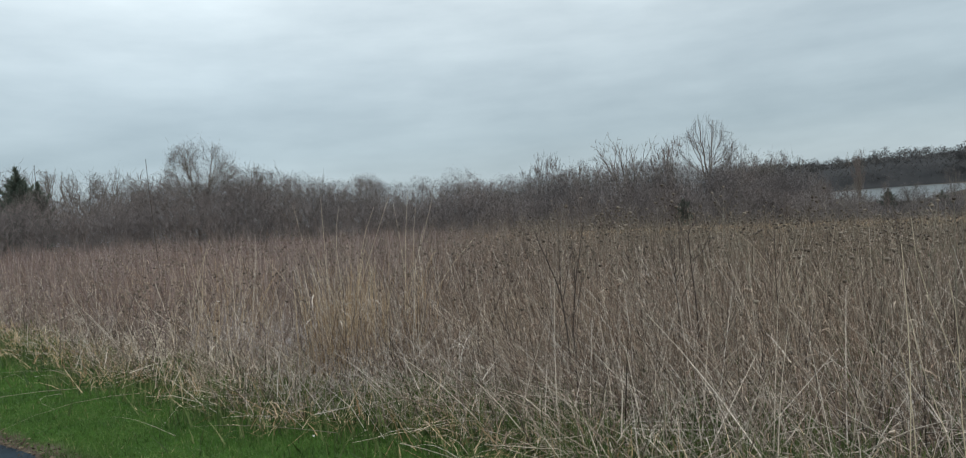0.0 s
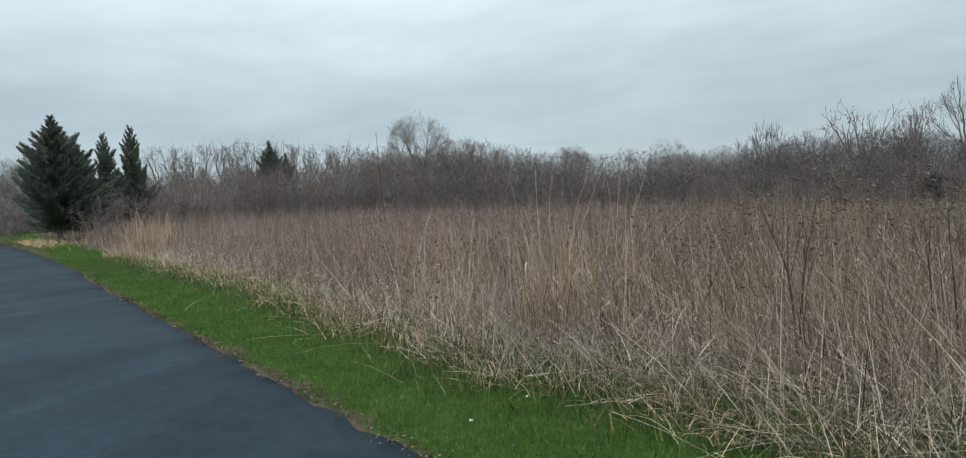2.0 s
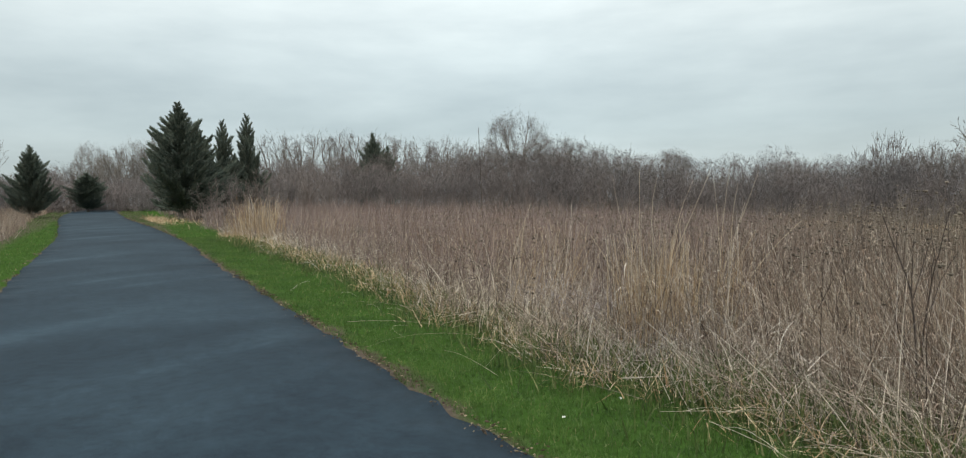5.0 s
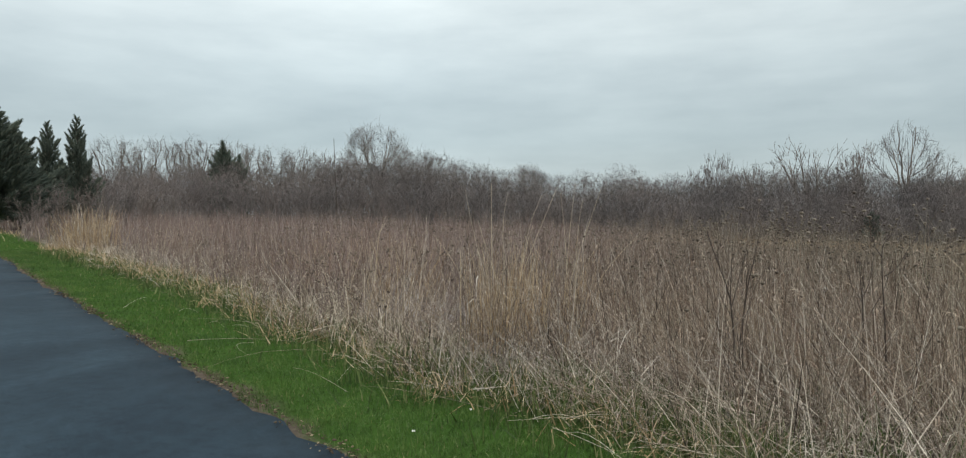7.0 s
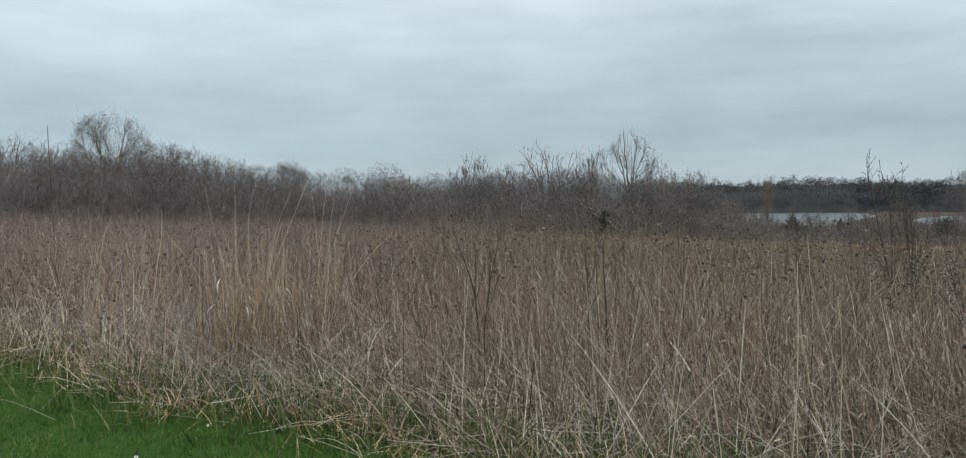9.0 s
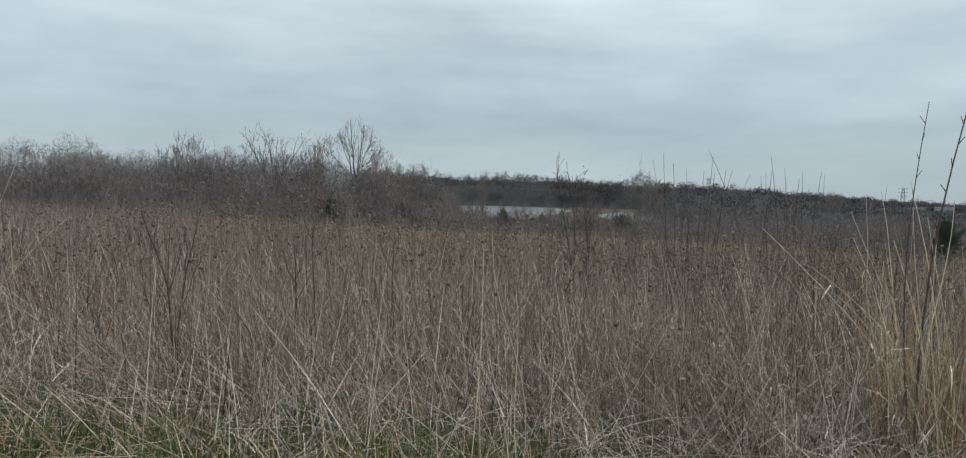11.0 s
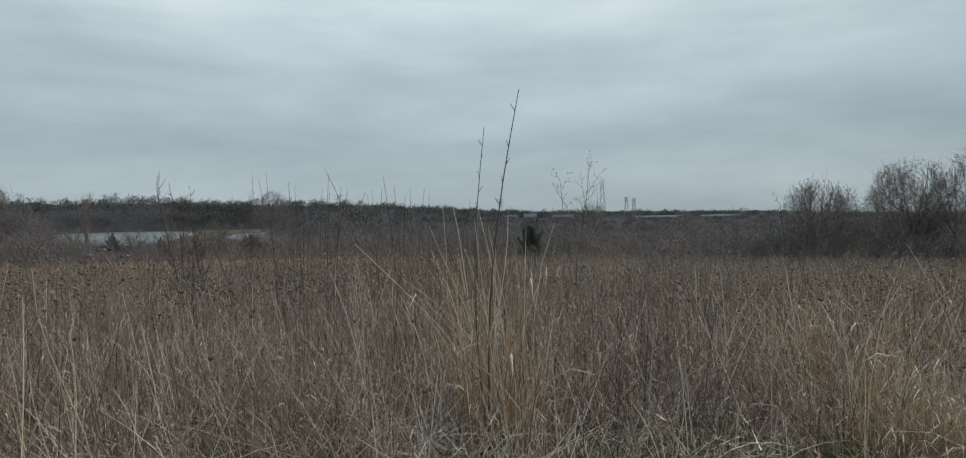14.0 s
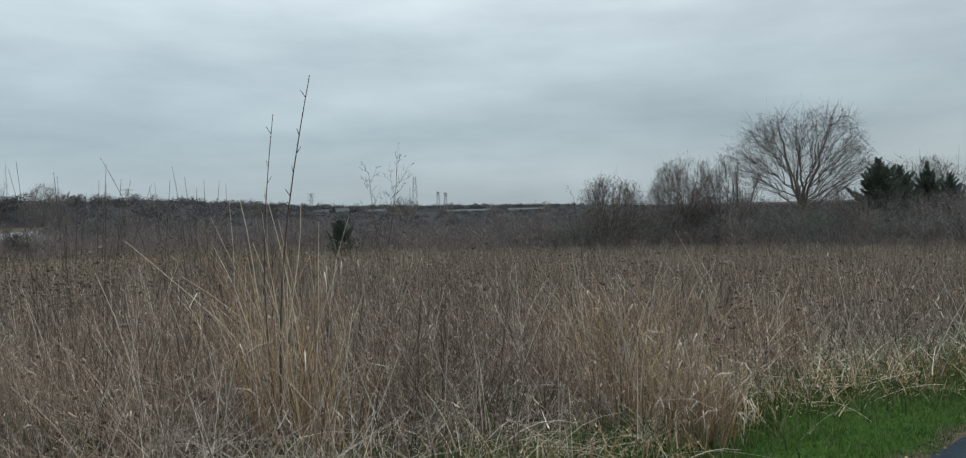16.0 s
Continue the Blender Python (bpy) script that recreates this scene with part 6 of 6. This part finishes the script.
branching_stalk(1.60, 5.35, [(0.0075, [(0, 0, 0), (0.0, 0, 0.5), (-0.02, 0, 0.92), (-0.025, 0, 1.20)]), (0.0042, [(-0.025, 0, 1.18), (0.03, 0.02, 1.27), (0.08, 0.03, 1.40)]), (0.0042, [(-0.01, 0, 0.98), (0.08, 0.02, 1.06), (0.21, 0.03, 1.30)]),
                             (0.0036, [(-0.025, 0, 1.12), (-0.08, -0.02, 1.24), (-0.12, -0.03, 1.36)]), (0.0055, [(-0.13, 0.05, 0), (-0.14, 0.05, 0.6), (-0.17, 0.06, 1.12)]), (0.003, [(-0.15, 0.05, 0.7), (-0.22, 0.06, 0.9), (-0.26, 0.06, 1.1)]), (0.003, [(-0.15, 0.05, 0.8), (-0.09, 0.08, 0.98), (-0.07, 0.1, 1.15)])],
                (1, 2, 4, 5, 6), 3, "tall dark forked dead stalk with wide upper branches", (0.96, -0.28))
# slender willow wands standing above the meadow
for i, (az, el, lean) in enumerate(((44.8, 3.2, -0.07), (45.0, 1.8, 0.13), (45.5, 1.8, 0.17), (46.3, 2.7, 0.06), (46.7, 3.8, 0.11), (47.1, 2.4, 0.1), (47.2, 2.7, 0.33), (47.7, 2.8, 0.14), (48.0, 2.4, 0.46), (50.5, 4.3, -0.58), (50.9, 2.7, 0.15), (52.4, 3.7, -0.16), (53.0, 2.9, -0.11), (53.1, 2.1, 0.11), (53.8, 2.7, -0.02), (54.3, 2.6, 0.13), (55.0, 2.4, 0.02))):
    d = 11.5 + 0.9 * (i * 0.618 % 1.0) * 4
    x, y = xy(az, d)
    tall = 1.45 + d * math.tan(radians(el)) - gz(x, y)
    side = lean * (tall - 1.2) * np.array([math.cos(radians(az)), -math.sin(radians(az)), 0.0])
    stem = [np.array([0, 0, tall * f]) + side * f ** 1.6 + 0.012 * np.array([math.sin(5 * f + i), math.cos(4 * f + 2 * i), 0]) * f for f in (0.0, 0.25, 0.5, 0.7, 0.85, 1.0)]
    buds = [([stem[k], stem[k] + np.array([0.03 * (-1) ** k, 0.02 * math.sin(i + k), 0.07])], [0.0025, 0.0012]) for k in (3, 4)]
    stalk("wand", x, y, [(stem, [0.0075, 0.007, 0.006, 0.005, 0.004, 0.0025])], buds, "slender bare grey wand rising above the dry meadow", "bare stem", group="slender wands")

forked_stalk(1.42, 5.2, 1.1, 4, (0.0, 0.0), 3, 0.3, 0.6, 0.006)
forked_stalk(2.42, 5.85, 1.2, 5, (0.02, 0.0), 5, 0.3, 0.6, 0.006)
forked_stalk(4.8, 6.1, 1.3, 6, (0.0, 0.0), 5, 0.25, 0.5, 0.008)
forked_stalk(5.3, 7.0, 1.2, 7, (0.0, 0.0), 4, 0.25, 0.5, 0.007)
forked_stalk(5.0, 1.1, 0.95, 8, (0.2, -0.1), 2, 0.2, 0.6, 0.005)

# darker forked stalks scattered through the meadow
for i in range(22):
    az, d = -12 + 76 * ((i * 0.618) % 1.0), 6.2 + 6.5 * ((i * 0.381) % 1.0)
    x, y = xy(az, d)
    forked_stalk(x, y, 0.95 + 0.35 * ((i * 0.73) % 1.0), 40 + i, (0.05 * math.sin(i), 0.05 * math.cos(i * 2)), 4 + i % 3, 0.28, 0.5, 0.0045 + 0.0015 * (i % 3))

# two tall rods that stand above the meadow
ROD1, ROD2 = np.array([0.285, -0.10, 2.352]), np.array([0.30, 0.18, 2.13])
stem, shoots = [], []
for tip, r0 in ((ROD1, 0.0085), (ROD2, 0.0065)):
    bow = lambda f: tip * f + np.array([-0.042, 0.066, 0]) * math.sin(f * 3.14)
    stem.append(([bow(f) for f in np.linspace(0, 1, 9)], [r0 * (1 - 0.085 * i) for i in range(9)]))
    for f, a in ((0.45, 5), (0.55, 0), (0.62, 2.7), (0.68, 2), (0.74, 3.4), (0.79, 5.2), (0.84, 1), (0.89, 4), (0.94, 2.2)):
        c = bow(f)
        shoots.append(([c, c + np.array([math.cos(a) * 0.03, math.sin(a) * 0.03, 0.045])], [r0 * 0.4, r0 * 0.2]))
stalk("tall_stalk", 4.08, 2.16, stem, shoots, "pair of tall dark bare rods above a tan grass clump", "dead stalk")

# a lone tall stem before the scrub
stalk("tall_stalk", -5.48, 11.54, [([np.array([0, 0, 0.0]), np.array([0.0, 0, 0.9]), np.array([-0.03, 0, 1.8]), np.array([-0.06, 0, 2.72])], [0.003, 0.004, 0.006, 0.004])], [], "lone tall straight dead stem above the meadow", "dead stalk")

# taller thin grass stems standing out against the sky
for i in range(46):
    az, d = fr.uniform(38, 62), fr.uniform(7, 13)
    x, y = xy(az, d)
    if x * N[0] + y * N[1] < 4.2:
        continue
    h = fr.uniform(1.3, 2.0)
    ln = fr.normal(0, 0.12, 2)
    pts = [np.zeros(3), np.array([ln[0] * h * 0.5, ln[1] * h * 0.5, h * 0.55]), np.array([ln[0] * h * 1.2, ln[1] * h * 1.2, h])]
    stalk("tall_grass_stem", x, y, [(pts, [0.004, 0.003, 0.0012])], [], "single tall dry grass stem in the meadow", "grass stem", group="tall stems in the meadow")

# small litter
bm = bmesh.new()
bmesh.ops.create_grid(bm, x_segments=4, y_segments=3, size=0.022)
for v in bm.verts:
    v.co.z = 0.012 * math.sin(v.co.x * 160) + 0.008 * math.cos(v.co.y * 140)
bmesh.ops.solidify(bm, geom=bm.faces[:], thickness=0.002)
scrap_mesh = bpy.data.meshes.new("scrap")
bm.to_mesh(scrap_mesh)
bm.free()
scrap_mesh.materials.append(M_SCRAP)
for i, (x, y, z, k) in enumerate(((-1.485, 4.06, 0.05, 0.75), (-1.25, 4.60, 0.05, 0.6), (1.9, 8.24, 0.6, 2.0))):
    e = tagged(new("scrap", scrap_mesh), "small crumpled white scrap caught in the grass", "litter", "white scraps")
    e.matrix_world = pose(x, y, gz(x, y) + z, 20 * i, 15, 50 * i) @ Matrix.Scale(0.6 * k, 4)
bm = bmesh.new()
bmesh.ops.create_grid(bm, x_segments=5, y_segments=4, size=0.05)
for v in bm.verts:
    v.co.y *= max(0.05, 1 - (v.co.x / 0.055) ** 2)
    v.co.z = 0.35 * abs(v.co.y) + 4.0 * v.co.x ** 2
bmesh.ops.solidify(bm, geom=bm.faces[:], thickness=0.0015)
leaf_mesh = bpy.data.meshes.new("leaf")
bm.to_mesh(leaf_mesh)
bm.free()
leaf_mesh.materials.append(M_LEAF)
for i, (x, y, z) in enumerate(((0.36, 4.22, 0.12), (0.42, 4.30, 0.09), (0.30, 4.32, 0.07))):
    e = tagged(new("dead_leaf", leaf_mesh), "curled rust-brown dead leaf caught in straw", "leaf", "rust-brown leaves")
    e.matrix_world = pose(x, y, gz(x, y) + z, 50 * i + 30, 20, 80 * i) @ Matrix.Scale(0.6, 4)

# ---------------------------------------------------------------- far buildings, pylons, masts


def box_mesh(name, x0, x1, y0, y1, z0, z1, mat):
    bm = bmesh.new()
    bmesh.ops.create_cube(bm, size=1.0)
    for v in bm.verts:
        v.co = Vector(((x0 + x1) / 2 + v.co.x * (x1 - x0), (y0 + y1) / 2 + v.co.y * (y1 - y0), (z0 + z1) / 2 + v.co.z * (z1 - z0)))
    me = bpy.data.meshes.new(name)
    bm.to_mesh(me)
    bm.free()
    me.materials.append(mat)
    return me


def building(az, d, w, dep, h, rise, label, floors=1):
    """A plain building with a shallow gabled roof and a row of windows on each storey, facing the meadow."""
    x, y = xy(az, d)
    e = thing("building", x, y, gz(x, y), label, "building", "buildings on the horizon", turn=-az)
    part("wall", box_mesh("wall", -w / 2, w / 2, -dep / 2, dep / 2, -2, h, M_WALL), e)
    bm = bmesh.new()
    o = 0.6
    a = [bm.verts.new(p) for p in ((-w / 2 - o, -dep / 2 - o, h), (w / 2 + o, -dep / 2 - o, h), (w / 2 + o, 0, h + rise), (-w / 2 - o, 0, h + rise), (w / 2 + o, dep / 2 + o, h), (-w / 2 - o, dep / 2 + o, h))]
    for q in ((0, 1, 2, 3), (3, 2, 4, 5), (0, 3, 5), (1, 4, 2), (0, 5, 4, 1)):
        bm.faces.new([a[i] for i in q])
    bmesh.ops.recalc_face_normals(bm, faces=bm.faces)
    me = bpy.data.meshes.new("roof")
    bm.to_mesh(me)
    bm.free()
    me.materials.append(M_ROOF)
    part("roof", me, e)
    cnt = max(2, int(w / 9))
    wm_ = box_mesh("window", -1.0, 1.0, -0.06, 0.1, -0.8, 0.8, M_GLASS)
    for fl in range(floors):
        for i in range(cnt):
            ob = part("window", wm_, e)
            ob.location = (-w / 2 + w * (i + 0.5) / cnt, -dep / 2, h * (fl + 0.5) / floors)


building(56.9, 760, 34, 20, 7.0, 1.5, "long low pale industrial building on the horizon")
building(60.6, 700, 15, 12, 6.5, 3.0, "pale house on the horizon", 2)
building(62.3, 690, 12, 10, 6.5, 3.4, "white house with a grey roof on the horizon", 2)
building(65.0, 690, 20, 12, 6.0, 2.5, "pale house row on the horizon", 2)
building(72.6, 680, 46, 30, 4.3, 1.4, "long low grey-roofed building on the horizon")
building(77.3, 690, 34, 30, 4.2, 1.4, "long low grey-roofed building on the horizon")


def pylon(az, d, el, w, label, wide_arms=True, bare=False):
    x, y = xy(az, d)
    z = gz(x, y)
    h = 1.45 + d * math.tan(radians(el)) - z
    e = thing("pylon", x, y, z, label, "pylon", "power pylons", turn=-az + 12)
    t = 0.16 * d / 900
    lv = [0, 0.3, 0.55, 0.75, 0.9, 1.0]
    ww = lambda f: w * (1 - 0.72 * f ** 0.8) / 2
    for sx in (-1, 1):
        for sy in (-1, 1):
            leg = [(np.array([sx * ww(lv[i]), sy * ww(lv[i]), h * lv[i]]), np.array([sx * ww(lv[i + 1]), sy * ww(lv[i + 1]), h * lv[i + 1]]), t, t) for i in range(5)]
            part("leg", mesh_of("leg", *segs(leg, 4), M_STEEL), e)
    br = []
    for i in range(5):
        a, b = ww(lv[i]), ww(lv[i + 1])
        for sy in (-1, 1):
            br.append((np.array([-a, sy * a, h * lv[i]]), np.array([b, sy * b, h * lv[i + 1]]), t * 0.7, t * 0.7))
            br.append((np.array([a, sy * a, h * lv[i]]), np.array([-b, sy * b, h * lv[i + 1]]), t * 0.7, t * 0.7))
    part("bracing", mesh_of("bracing", *segs(br, 3), M_STEEL), e)
    for f in (() if bare else (0.7, 0.84, 0.97) if wide_arms else (0.86, 0.97)):
        arm = w * (0.75 if wide_arms else 0.5)
        part("crossarm", mesh_of("crossarm", *segs([(np.array([-arm, 0, h * f]), np.array([arm, 0, h * f]), t, t), (np.array([-arm, 0, h * f]), np.array([0, 0, h * f + 0.06 * h]), t * 0.6, t * 0.6), (np.array([arm, 0, h * f]), np.array([0, 0, h * f + 0.06 * h]), t * 0.6, t * 0.6)], 4), M_STEEL), e)


pylon(29.7, 1100, 2.27, 8, "lattice steel power pylon on the horizon")
pylon(30.4, 1060, 2.4, 8, "lattice steel power pylon on the horizon")
pylon(46.6, 1150, 2.15, 11, "wide lattice steel power pylon on the horizon")
pylon(59.85, 950, 1.6, 7, "lattice steel power pylon on the horizon")
pylon(70.1, 950, 1.52, 7, "lattice steel power pylon on the horizon", False)
pylon(70.7, 960, 1.42, 7, "lattice steel power pylon on the horizon", False)
pylon(68.2, 640, 2.8, 7, "tall thin lattice radio mast on the horizon", False, True)
for az, d, el, label in ((67.8, 1010, 1.9, "short thin steel mast on the horizon"),):
    x, y = xy(az, d)
    z = gz(x, y)
    h = 1.45 + d * math.tan(radians(el)) - z
    e = thing("mast", x, y, z, label, "mast")
    t = 0.07 * d / 92 if d < 200 else 0.4
    part("pole", mesh_of("pole", *segs([(np.array([0, 0, 0.0]), np.array([-0.02 * h, 0, h]), t, t * 0.7)], 5), M_STEEL), e)
